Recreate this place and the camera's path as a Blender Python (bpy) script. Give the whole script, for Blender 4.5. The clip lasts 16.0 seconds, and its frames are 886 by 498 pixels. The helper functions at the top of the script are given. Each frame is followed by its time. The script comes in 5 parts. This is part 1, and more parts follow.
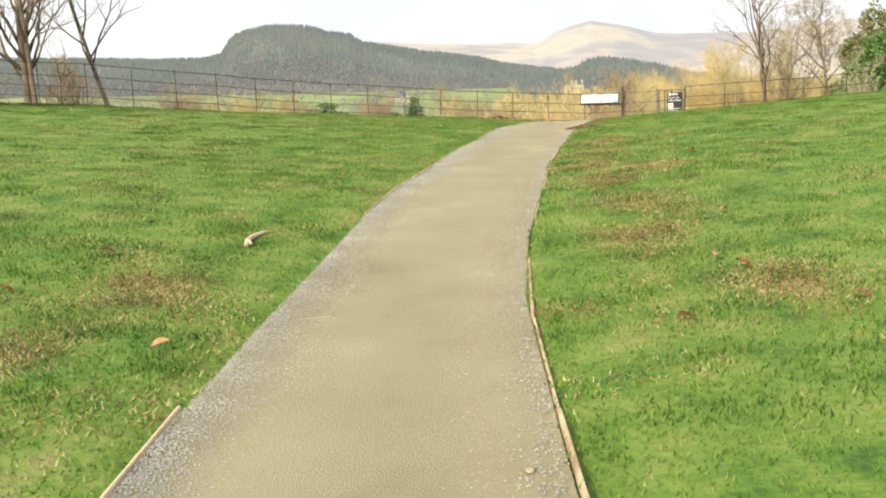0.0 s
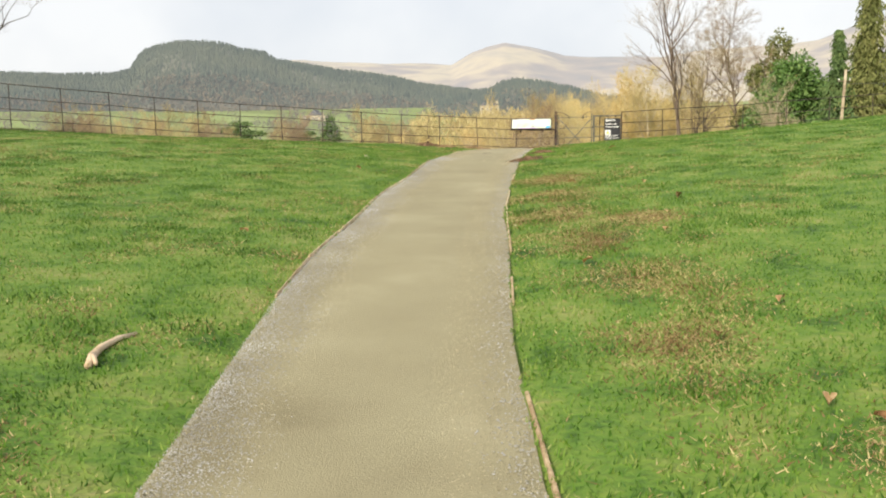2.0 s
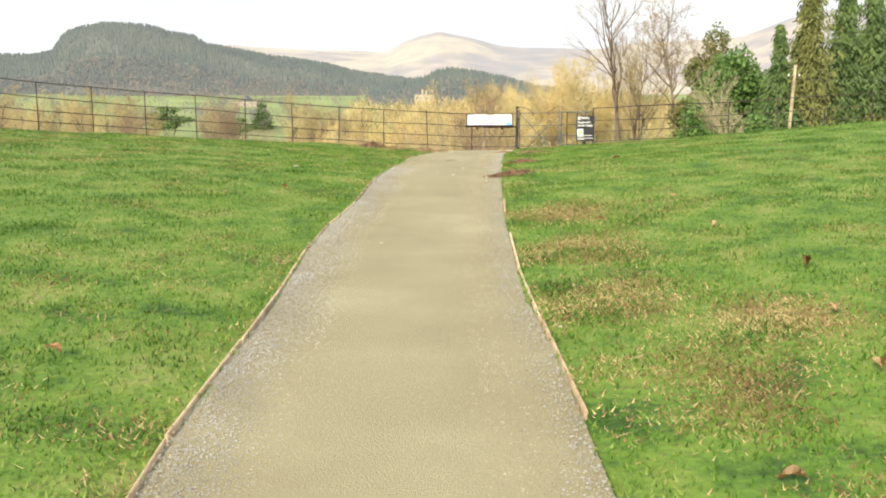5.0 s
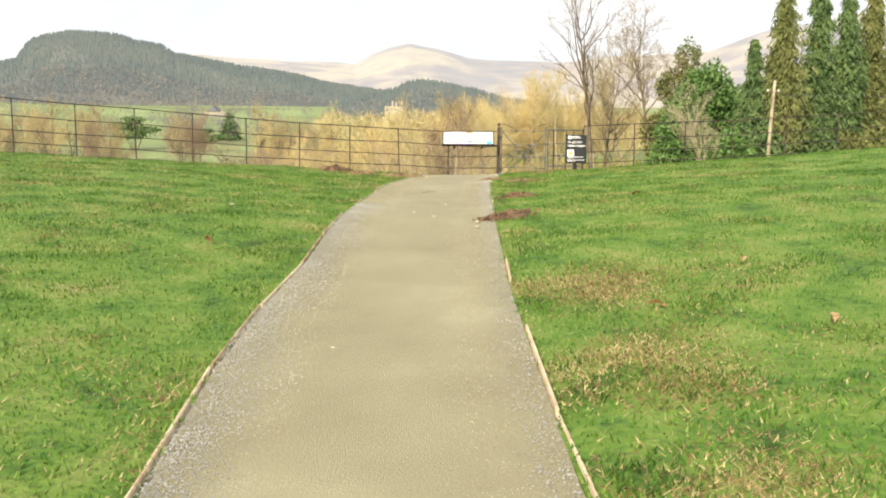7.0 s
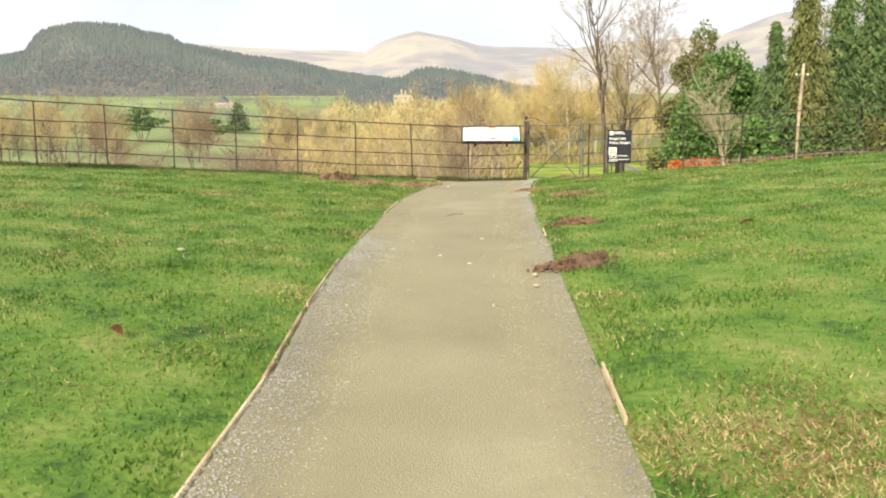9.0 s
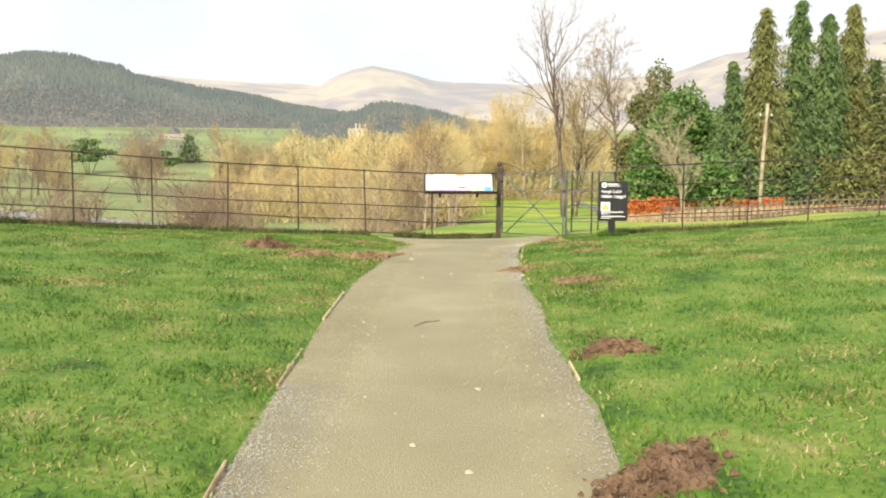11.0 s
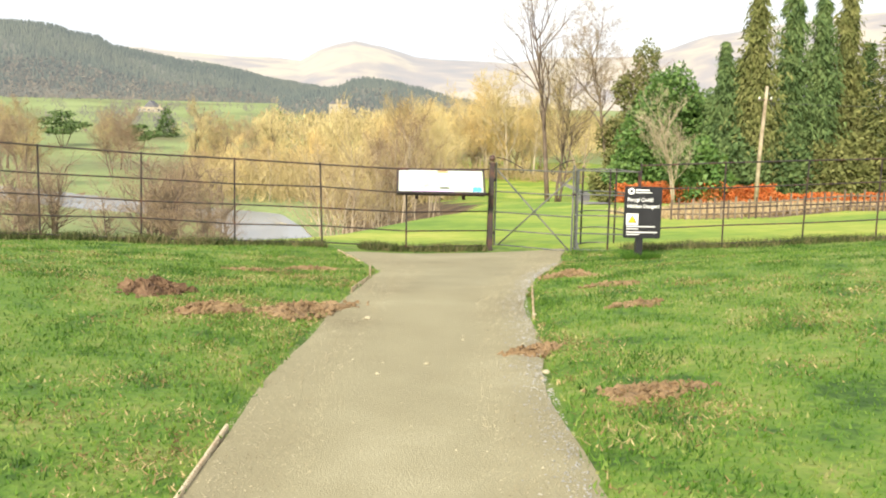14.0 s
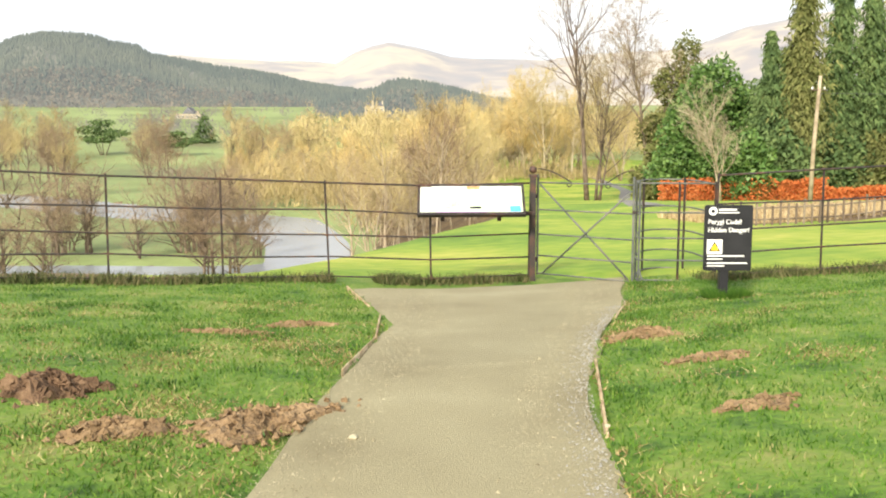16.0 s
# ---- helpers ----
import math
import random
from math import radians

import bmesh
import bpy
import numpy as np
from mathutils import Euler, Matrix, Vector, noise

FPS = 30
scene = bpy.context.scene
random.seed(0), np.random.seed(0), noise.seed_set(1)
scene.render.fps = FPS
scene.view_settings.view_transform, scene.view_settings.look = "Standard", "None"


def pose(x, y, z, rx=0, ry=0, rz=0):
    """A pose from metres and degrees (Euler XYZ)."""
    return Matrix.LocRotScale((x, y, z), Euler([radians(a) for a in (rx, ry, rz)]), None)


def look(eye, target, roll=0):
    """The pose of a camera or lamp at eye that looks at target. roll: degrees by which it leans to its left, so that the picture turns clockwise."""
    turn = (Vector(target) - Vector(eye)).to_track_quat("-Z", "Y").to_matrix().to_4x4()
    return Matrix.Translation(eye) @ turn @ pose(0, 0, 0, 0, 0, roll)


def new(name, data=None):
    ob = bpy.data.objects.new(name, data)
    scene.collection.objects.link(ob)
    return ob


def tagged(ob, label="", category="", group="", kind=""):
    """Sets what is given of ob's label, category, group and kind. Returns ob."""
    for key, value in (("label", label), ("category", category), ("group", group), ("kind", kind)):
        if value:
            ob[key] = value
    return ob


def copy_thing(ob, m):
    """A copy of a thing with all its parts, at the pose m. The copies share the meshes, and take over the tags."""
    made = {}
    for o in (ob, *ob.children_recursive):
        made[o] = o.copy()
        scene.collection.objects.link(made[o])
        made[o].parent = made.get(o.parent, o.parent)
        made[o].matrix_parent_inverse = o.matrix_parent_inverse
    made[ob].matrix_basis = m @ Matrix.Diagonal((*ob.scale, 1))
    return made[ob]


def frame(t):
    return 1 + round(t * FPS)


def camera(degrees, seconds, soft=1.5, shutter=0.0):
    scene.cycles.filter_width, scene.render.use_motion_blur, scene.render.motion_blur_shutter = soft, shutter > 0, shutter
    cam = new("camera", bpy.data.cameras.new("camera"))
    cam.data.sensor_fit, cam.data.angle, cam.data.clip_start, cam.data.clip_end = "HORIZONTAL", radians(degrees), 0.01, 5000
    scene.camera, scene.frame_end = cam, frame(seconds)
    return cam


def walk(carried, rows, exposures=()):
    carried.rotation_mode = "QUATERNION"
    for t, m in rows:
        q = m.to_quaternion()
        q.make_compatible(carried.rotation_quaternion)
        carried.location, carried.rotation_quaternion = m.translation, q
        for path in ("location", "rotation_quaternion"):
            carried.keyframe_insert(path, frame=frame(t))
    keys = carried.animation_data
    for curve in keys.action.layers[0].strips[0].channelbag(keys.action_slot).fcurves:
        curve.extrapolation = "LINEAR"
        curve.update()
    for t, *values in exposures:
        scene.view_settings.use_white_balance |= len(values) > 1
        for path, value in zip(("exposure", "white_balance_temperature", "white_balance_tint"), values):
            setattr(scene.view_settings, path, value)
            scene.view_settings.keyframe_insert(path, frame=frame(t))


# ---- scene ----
cam = camera(52.9, 16.0, soft=2.0)

PATH = [
    (0, (0.598, -1.392, 0.642), (0.601, 0.586, 0.345), -1.51),
    (0.5, (0.553, -0.822, 0.681), (0.642, 1.161, 0.432), -1.77),
    (1, (0.488, -0.206, 0.739), (0.585, 1.781, 0.534), -0.82),
    (1.5, (0.451, 0.388, 0.786), (0.645, 2.365, 0.550), -0.87),
    (2, (0.443, 1.011, 0.826), (0.635, 2.985, 0.567), -0.94),
    (2.5, (0.420, 1.613, 0.860), (0.654, 3.584, 0.612), -1.41),
    (3, (0.443, 2.199, 0.868), (0.704, 4.166, 0.623), -1.66),
    (3.5, (0.458, 2.810, 0.903), (0.724, 4.775, 0.643), -1.04),
    (3.7, (0.459, 3.077, 0.934), (0.769, 5.037, 0.685), -1.24),
    (5.8, (0.660, 6.062, 1.093), (1.030, 8.004, 0.793), 0.92),
    (6, (0.702, 6.307, 1.114), (1.138, 8.239, 0.832), 0.99),
    (6.5, (0.810, 6.927, 1.146), (1.270, 8.852, 0.861), 0.03),
    (7, (0.905, 7.591, 1.196), (1.312, 9.531, 0.937), 0.31),
    (7.5, (0.987, 8.229, 1.239), (1.446, 10.157, 0.975), -0.04),
    (8, (1.078, 8.890, 1.281), (1.465, 10.832, 1.001), -0.09),
    (8.2, (1.091, 9.144, 1.307), (1.462, 11.089, 1.025), -0.03),
    (10.3, (1.723, 12.657, 1.494), (2.147, 14.590, 1.203), -0.53),
    (10.5, (1.752, 12.885, 1.536), (2.180, 14.819, 1.260), -0.05),
    (11, (1.787, 13.482, 1.584), (2.274, 15.410, 1.373), 0.33),
    (11.5, (1.871, 14.075, 1.585), (2.378, 15.998, 1.374), 0.08),
    (12, (1.934, 14.642, 1.620), (2.476, 16.554, 1.402), 0.01),
    (12.5, (2.111, 15.232, 1.653), (2.697, 17.124, 1.375), -1.32),
    (13, (2.296, 15.762, 1.717), (2.844, 17.665, 1.439), 0.84),
    (13.5, (2.478, 16.343, 1.748), (3.046, 18.240, 1.470), -0.40),
    (14, (2.697, 16.875, 1.782), (3.225, 18.786, 1.522), 1.22),
    (14.5, (2.857, 17.402, 1.817), (3.368, 19.319, 1.565), 2.82),
    (15, (3.023, 17.960, 1.821), (3.490, 19.884, 1.541), 2.32),
    (15.5, (3.211, 18.555, 1.854), (3.573, 20.499, 1.555), 1.17),
    (16, (3.391, 19.097, 1.885), (3.835, 21.030, 1.623), -0.24),
]
walk(cam, [(t, look(eye, target, roll)) for t, eye, target, roll in PATH], [(0, 0.62), (0.5, 0.66), (1, 0.4), (1.5, 0.38), (2.5, 0.45), (3.5, 0.58), (5.8, 0.68), (7, 0.66), (8, 0.55), (10.5, 0.68), (11.5, 0.56), (12.5, 0.6), (13, 0.82), (14, 0.78), (15.5, 0.69), (16, 0.78)])

# ---- world, sun, exposure ----
SUN_EL, SUN_AZ = 28.0, 215.0      # degrees; azimuth clockwise from +y
world = bpy.data.worlds.new("world")
scene.world = world
world.use_nodes = True
wn, wl = world.node_tree.nodes, world.node_tree.links
bg = wn["Background"]
sky = wn.new("ShaderNodeTexSky")
sky.sky_type, sky.sun_disc = "NISHITA", False
sky.sun_elevation, sky.sun_rotation = radians(SUN_EL), radians(SUN_AZ)
sky.dust_density, sky.air_density = 3.0, 1.0
cloud = wn.new("ShaderNodeTexNoise")
cloud.inputs["Scale"].default_value, cloud.inputs["Detail"].default_value = 3.2, 5
cramp = wn.new("ShaderNodeValToRGB")
cramp.color_ramp.elements[0].position, cramp.color_ramp.elements[0].color = 0.36, (6.2, 6.5, 6.95, 1)
cramp.color_ramp.elements[1].position, cramp.color_ramp.elements[1].color = 0.62, (7.9, 7.95, 8.0, 1)
cmix = wn.new("ShaderNodeMix")
cmix.data_type = "RGBA"
cmix.inputs[0].default_value = 0.88
wl.new(cloud.outputs["Fac"], cramp.inputs["Fac"])
wl.new(sky.outputs["Color"], cmix.inputs[6])
wl.new(cramp.outputs["Color"], cmix.inputs[7])
wl.new(cmix.outputs[2], bg.inputs["Color"])
bg.inputs["Strength"].default_value = 0.1
sun = new("sun", bpy.data.lights.new("sun", "SUN"))
sun.data.energy, sun.data.angle, sun.data.color = 4.1, radians(9), (1.0, 0.9, 0.74)
_az, _el = radians(SUN_AZ), radians(SUN_EL)
sun.matrix_world = look((0, 0, 60), Vector((0, 0, 60)) - Vector((math.sin(_az) * math.cos(_el), math.cos(_az) * math.cos(_el), math.sin(_el))))

# ---- materials ----


def material(name, colours, scale=4.0, rough=0.85, metal=0.0, bump=0.3, fine=40.0, island=0.0, objrand=0.0, haze_glow=0.0, detail=6, spec=0.3, through_light=0.0, dist=0.01):
    """colours: list of (position, rgb) for a two-scale noise ramp."""
    m = bpy.data.materials.new(name)
    m.use_nodes = True
    n, l = m.node_tree.nodes, m.node_tree.links
    b = n["Principled BSDF"]
    b.inputs["Roughness"].default_value, b.inputs["Metallic"].default_value = rough, metal
    b.inputs["Specular IOR Level"].default_value = spec
    geo = n.new("ShaderNodeNewGeometry")
    big, small = n.new("ShaderNodeTexNoise"), n.new("ShaderNodeTexNoise")
    for t, s, d in ((big, scale, detail), (small, fine, 4)):
        t.inputs["Scale"].default_value, t.inputs["Detail"].default_value = s, d
        l.new(geo.outputs["Position"], t.inputs["Vector"])
    add = n.new("ShaderNodeMath")
    add.operation = "MULTIPLY_ADD"
    add.inputs[1].default_value = 0.45
    l.new(small.outputs["Fac"], add.inputs[0])
    sc = n.new("ShaderNodeMath")
    sc.operation = "MULTIPLY_ADD"
    sc.inputs[1].default_value, sc.inputs[2].default_value = 1.0, -0.22
    l.new(big.outputs["Fac"], sc.inputs[0])
    l.new(sc.outputs[0], add.inputs[2])
    last = add.outputs[0]
    if island or objrand:
        for amount, node, out in ((island, geo, "Random Per Island"), (objrand, n.new("ShaderNodeObjectInfo"), "Random")):
            if amount:
                k = n.new("ShaderNodeMath")
                k.operation = "MULTIPLY_ADD"
                k.inputs[1].default_value = amount
                l.new(node.outputs[out], k.inputs[0])
                off = n.new("ShaderNodeMath")
                off.operation = "ADD"
                off.inputs[1].default_value = -amount / 2
                l.new(last, off.inputs[0])
                l.new(off.outputs[0], k.inputs[2])
                last = k.outputs[0]
    ramp = n.new("ShaderNodeValToRGB")
    e = ramp.color_ramp.elements
    while len(e) < len(colours):
        e.new(0.5)
    for el, (p, c) in zip(e, colours):
        el.position, el.color = p, (*c, 1)
    l.new(last, ramp.inputs["Fac"])
    l.new(ramp.outputs["Color"], b.inputs["Base Color"])
    if bump:
        bp = n.new("ShaderNodeBump")
        bp.inputs["Strength"].default_value, bp.inputs["Distance"].default_value = bump, dist
        l.new(small.outputs["Fac"], bp.inputs["Height"])
        l.new(bp.outputs["Normal"], b.inputs["Normal"])
    if through_light:
        tr = n.new("ShaderNodeBsdfTranslucent")
        mx = n.new("ShaderNodeMixShader")
        mx.inputs[0].default_value = through_light
        l.new(ramp.outputs["Color"], tr.inputs["Color"])
        l.new(b.outputs[0], mx.inputs[1])
        l.new(tr.outputs[0], mx.inputs[2])
        l.new(mx.outputs[0], n["Material Output"].inputs["Surface"])
    # distance haze, put in as a pale blue emission
    if haze_glow:
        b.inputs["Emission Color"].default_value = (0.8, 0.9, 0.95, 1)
        b.inputs["Emission Strength"].default_value = haze_glow
    return m


M = {}
M["turf"] = material("turf", [(0.28, (0.035, 0.08, 0.012)), (0.4, (0.085, 0.165, 0.02)), (0.55, (0.13, 0.205, 0.03)), (0.7, (0.19, 0.23, 0.055)), (0.85, (0.27, 0.22, 0.1))], scale=2.3, detail=9, fine=18, bump=0.8, dist=0.03)
M["blade"] = material("grass_blade", [(0.2, (0.045, 0.12, 0.014)), (0.38, (0.09, 0.195, 0.02)), (0.54, (0.135, 0.24, 0.03)), (0.72, (0.22, 0.285, 0.06)), (0.92, (0.4, 0.35, 0.17))], scale=2.3, fine=7, bump=0, island=0.5, rough=0.6, through_light=0.25, detail=9)
M["meadow"] = material("meadow_grass", [(0.3, (0.11, 0.21, 0.02)), (0.45, (0.19, 0.29, 0.03)), (0.55, (0.27, 0.34, 0.04)), (0.7, (0.42, 0.42, 0.08))], scale=0.16, fine=2.5, bump=0.5, dist=0.05)
# field greens paled in the colour itself for the haze over the valley
M["valley"] = material("valley_grass", [(0.25, (0.15, 0.135, 0.07)), (0.4, (0.18, 0.22, 0.085)), (0.6, (0.24, 0.3, 0.11)), (0.8, (0.3, 0.34, 0.16))], scale=0.02, fine=0.6, bump=0.3, dist=0.2)
M["wood_floor"] = material("leaf_litter", [(0.3, (0.07, 0.05, 0.03)), (0.5, (0.15, 0.1, 0.05)), (0.75, (0.24, 0.17, 0.08))], scale=0.3, fine=3, bump=0.6, dist=0.1)
M["gravel"] = material("path_gravel", [(0.2, (0.2, 0.172, 0.098)), (0.4, (0.27, 0.24, 0.142)), (0.6, (0.3, 0.27, 0.162)), (0.8, (0.38, 0.345, 0.22))], scale=1.1, detail=10, fine=120, bump=0.8, dist=0.008)
M["gravel_grey"] = material("grey_chippings", [(0.25, (0.2, 0.195, 0.18)), (0.5, (0.32, 0.315, 0.295)), (0.8, (0.45, 0.445, 0.42))], scale=3, fine=80, bump=0.9, dist=0.012)
M["pebble"] = material("pebble", [(0.2, (0.15, 0.125, 0.075)), (0.5, (0.3, 0.263, 0.163)), (0.8, (0.47, 0.425, 0.29))], scale=9, fine=60, island=0.4, bump=0.3)
M["soil"] = material("bare_soil", [(0.25, (0.15, 0.1, 0.05)), (0.5, (0.25, 0.165, 0.085)), (0.8, (0.38, 0.27, 0.15))], scale=5, fine=45, bump=1.0, dist=0.03, island=0.15)
M["soil_dark"] = material("molehill_soil", [(0.25, (0.08, 0.048, 0.028)), (0.5, (0.15, 0.09, 0.05)), (0.8, (0.26, 0.17, 0.1))], scale=6, fine=45, bump=1.0, dist=0.03, island=0.15)
M["board"] = material("weathered_timber", [(0.2, (0.24, 0.16, 0.08)), (0.5, (0.52, 0.4, 0.25)), (0.8, (0.7, 0.6, 0.42))], scale=5, fine=60, bump=0.4, objrand=0.3)
M["stickwood"] = material("peeled_branch", [(0.2, (0.3, 0.2, 0.11)), (0.5, (0.55, 0.42, 0.28)), (0.8, (0.7, 0.58, 0.42))], scale=8, fine=60, bump=0.4)
M["iron"] = material("painted_iron", [(0.2, (0.018, 0.014, 0.014)), (0.5, (0.035, 0.028, 0.026)), (0.75, (0.11, 0.05, 0.03))], scale=7, fine=60, rough=0.55, bump=0.2, spec=0.4)
M["galv"] = material("worn_green_grey_iron", [(0.2, (0.05, 0.055, 0.05)), (0.5, (0.11, 0.12, 0.11)), (0.8, (0.22, 0.2, 0.17))], scale=6, fine=60, rough=0.6, bump=0.2)
M["signblack"] = material("black_sign_panel", [(0.2, (0.012, 0.012, 0.014)), (0.8, (0.03, 0.03, 0.034))], scale=5, fine=90, rough=0.45, bump=0.05)
M["white"] = material("white_print", [(0.2, (0.7, 0.7, 0.68)), (0.8, (0.84, 0.84, 0.82))], scale=9, fine=60, bump=0)
M["yellow"] = material("yellow_print", [(0.2, (0.75, 0.55, 0.02)), (0.8, (0.85, 0.66, 0.04))], scale=9, fine=60, bump=0)
M["print_bg"] = material("pale_map_print", [(0.3, (0.36, 0.52, 0.28)), (0.45, (0.55, 0.63, 0.48)), (0.6, (0.62, 0.64, 0.6)), (0.8, (0.6, 0.54, 0.6))], scale=2.6, fine=30, rough=0.25, bump=0)
M["blue"] = material("blue_print", [(0.2, (0.06, 0.3, 0.6)), (0.8, (0.12, 0.42, 0.75))], scale=9, fine=60, bump=0)
M["lilac"] = material("lilac_print", [(0.2, (0.5, 0.36, 0.6)), (0.8, (0.66, 0.52, 0.72))], scale=9, fine=60, bump=0)
M["bark"] = material("grey_brown_bark", [(0.2, (0.07, 0.05, 0.04)), (0.5, (0.16, 0.12, 0.09)), (0.8, (0.28, 0.23, 0.17))], scale=1.5, fine=14, bump=0.8, objrand=0.25, dist=0.03)
# pale bark, with the sunlight on the trunks also put into the colour
M["bark_pale"] = material("pale_sunlit_bark", [(0.2, (0.22, 0.17, 0.11)), (0.5, (0.4, 0.33, 0.23)), (0.8, (0.56, 0.48, 0.36))], scale=1.5, fine=14, bump=0.8, objrand=0.25, dist=0.03)
M["twig_tan"] = material("tan_twigs", [(0.15, (0.22, 0.17, 0.085)), (0.45, (0.4, 0.32, 0.15)), (0.75, (0.54, 0.45, 0.22))], scale=0.12, fine=1, bump=0, island=0.3, objrand=0.35)
M["twig_orange"] = material("orange_twigs", [(0.15, (0.34, 0.23, 0.09)), (0.45, (0.56, 0.41, 0.16)), (0.75, (0.7, 0.55, 0.25))], scale=0.12, fine=1, bump=0, island=0.3, objrand=0.35)
M["twig_brown"] = material("brown_twigs", [(0.15, (0.15, 0.1, 0.065)), (0.45, (0.26, 0.19, 0.12)), (0.75, (0.38, 0.29, 0.18))], scale=0.12, fine=1, bump=0, island=0.3, objrand=0.35)
M["needles"] = material("dark_conifer_needles", [(0.15, (0.04, 0.075, 0.028)), (0.45, (0.092, 0.15, 0.05)), (0.75, (0.175, 0.24, 0.085))], scale=0.5, fine=3, bump=0, island=0.35, through_light=0.12)
M["needles_olive"] = material("olive_conifer_sprays", [(0.15, (0.065, 0.078, 0.024)), (0.45, (0.15, 0.168, 0.052)), (0.75, (0.25, 0.25, 0.09))], scale=0.5, fine=3, bump=0, island=0.35, through_light=0.12)
M["evergreen"] = material("evergreen_leaves", [(0.15, (0.035, 0.08, 0.02)), (0.45, (0.09, 0.175, 0.04)), (0.75, (0.18, 0.28, 0.08))], scale=0.6, fine=3, bump=0, island=0.4, through_light=0.12, rough=0.5)
M["beech"] = material("russet_beech_leaves", [(0.15, (0.3, 0.07, 0.02)), (0.45, (0.55, 0.15, 0.04)), (0.8, (0.7, 0.27, 0.09))], scale=0.7, fine=3, bump=0, island=0.4, through_light=0.2)
M["straw"] = material("dead_stems", [(0.15, (0.2, 0.13, 0.07)), (0.45, (0.4, 0.3, 0.16)), (0.8, (0.55, 0.45, 0.26))], scale=0.7, fine=3, bump=0, island=0.5)
# the four far materials emit a little to stand in for haze
M["far_wood"] = material("far_bare_woods", [(0.15, (0.07, 0.06, 0.045)), (0.45, (0.115, 0.095, 0.065)), (0.8, (0.19, 0.14, 0.08))], scale=0.006, fine=0.04, bump=0, island=0.1, haze_glow=0.1)
M["far_conifer"] = material("far_conifer_woods", [(0.15, (0.028, 0.036, 0.027)), (0.45, (0.05, 0.062, 0.042)), (0.8, (0.095, 0.1, 0.062))], scale=0.006, fine=0.04, bump=0, island=0.1, haze_glow=0.11)
M["hill"] = material("wooded_hillside", [(0.2, (0.06, 0.07, 0.045)), (0.5, (0.1, 0.095, 0.06)), (0.8, (0.15, 0.125, 0.08))], scale=0.004, fine=0.03, bump=0.3, haze_glow=0.11, dist=2)
M["moor"] = material("bracken_moorland", [(0.3, (0.1, 0.085, 0.085)), (0.45, (0.17, 0.125, 0.1)), (0.58, (0.3, 0.235, 0.14)), (0.8, (0.14, 0.115, 0.105))], scale=0.0022, fine=0.014, bump=0.3, haze_glow=0.27, dist=4)
M["stone_wall"] = material("pale_stone_wall", [(0.2, (0.3, 0.25, 0.17)), (0.5, (0.42, 0.36, 0.26)), (0.8, (0.52, 0.46, 0.35))], scale=0.4, fine=3, bump=0.3)
M["slate"] = material("slate_roof", [(0.2, (0.1, 0.1, 0.12)), (0.8, (0.2, 0.2, 0.22))], scale=1, fine=6, bump=0.3)
M["dark_pane"] = material("dark_window_pane", [(0.2, (0.03, 0.035, 0.04)), (0.8, (0.06, 0.07, 0.08))], scale=2, fine=10, rough=0.15, bump=0, spec=0.6)
M["tarmac"] = material("grey_drive", [(0.3, (0.16, 0.15, 0.14)), (0.7, (0.26, 0.25, 0.23))], scale=1, fine=12, bump=0.3)
M["cable"] = material("cable_black", [(0.2, (0.05, 0.05, 0.05)), (0.8, (0.1, 0.1, 0.1))], bump=0)
M["deadleaf"] = material("dead_leaf", [(0.2, (0.22, 0.12, 0.05)), (0.5, (0.45, 0.28, 0.13)), (0.8, (0.6, 0.45, 0.25))], scale=30, fine=90, bump=0.2, objrand=0.4)
wm = bpy.data.materials.new("river_water")
wm.use_nodes = True
_b = wm.node_tree.nodes["Principled BSDF"]
# base lightened to stand in for part of the sky's reflection
_b.inputs["Base Color"].default_value, _b.inputs["Roughness"].default_value = (0.3, 0.32, 0.335, 1), 0.25
_b.inputs["Specular IOR Level"].default_value = 1.0
_wt, _wb = wm.node_tree.nodes.new("ShaderNodeTexNoise"), wm.node_tree.nodes.new("ShaderNodeBump")
_wt.inputs["Scale"].default_value, _wb.inputs["Strength"].default_value, _wb.inputs["Distance"].default_value = 1.6, 0.7, 0.08
_wg = wm.node_tree.nodes.new("ShaderNodeNewGeometry")
wm.node_tree.links.new(_wg.outputs["Position"], _wt.inputs["Vector"])
wm.node_tree.links.new(_wt.outputs["Fac"], _wb.inputs["Height"])
wm.node_tree.links.new(_wb.outputs["Normal"], _b.inputs["Normal"])
M["water"] = wm

# ---- lie of the land ----
rng = np.random.default_rng(7)
EDGE_L = ([-8, 1.8, 3.8, 6.9, 8.15, 10.4, 12.8, 14.8, 16.1, 18.5, 20.6, 22.3, 24.4, 26.6, 29.4], [-0.75, -0.62, -0.48, -0.16, 0.0, 0.42, 0.77, 1.3, 1.56, 2.16, 2.7, 3.22, 3.95, 4.65, 4.6])
EDGE_R = ([-8, 1.7, 4.2, 6.0, 9.2, 10.5, 13.7, 16.2, 18.0, 19.6, 21.65, 24.0, 25.3, 27.1, 29.4], [0.98, 1.05, 1.13, 1.33, 1.86, 2.03, 2.68, 3.26, 3.69, 4.1, 4.65, 5.42, 6.05, 7.05, 8.1])
FENCE = ([-60, -25, -10.7, -6.7, -4.7, -2.6, 0.7, 2.0, 3.2, 4.6, 7.05, 8.0, 8.75, 10.6, 12.6, 13.8, 20, 35, 60], [2, 16, 24.1, 26.1, 27.5, 28.5, 29.45, 29.6, 29.75, 29.85, 29.75, 28.75, 28.35, 28.05, 28.0, 27.5, 26.2, 23, 18])


def smooth(v, a, b):
    q = np.clip((v - a) / (b - a), 0, 1)
    return q * q * (3 - 2 * q)


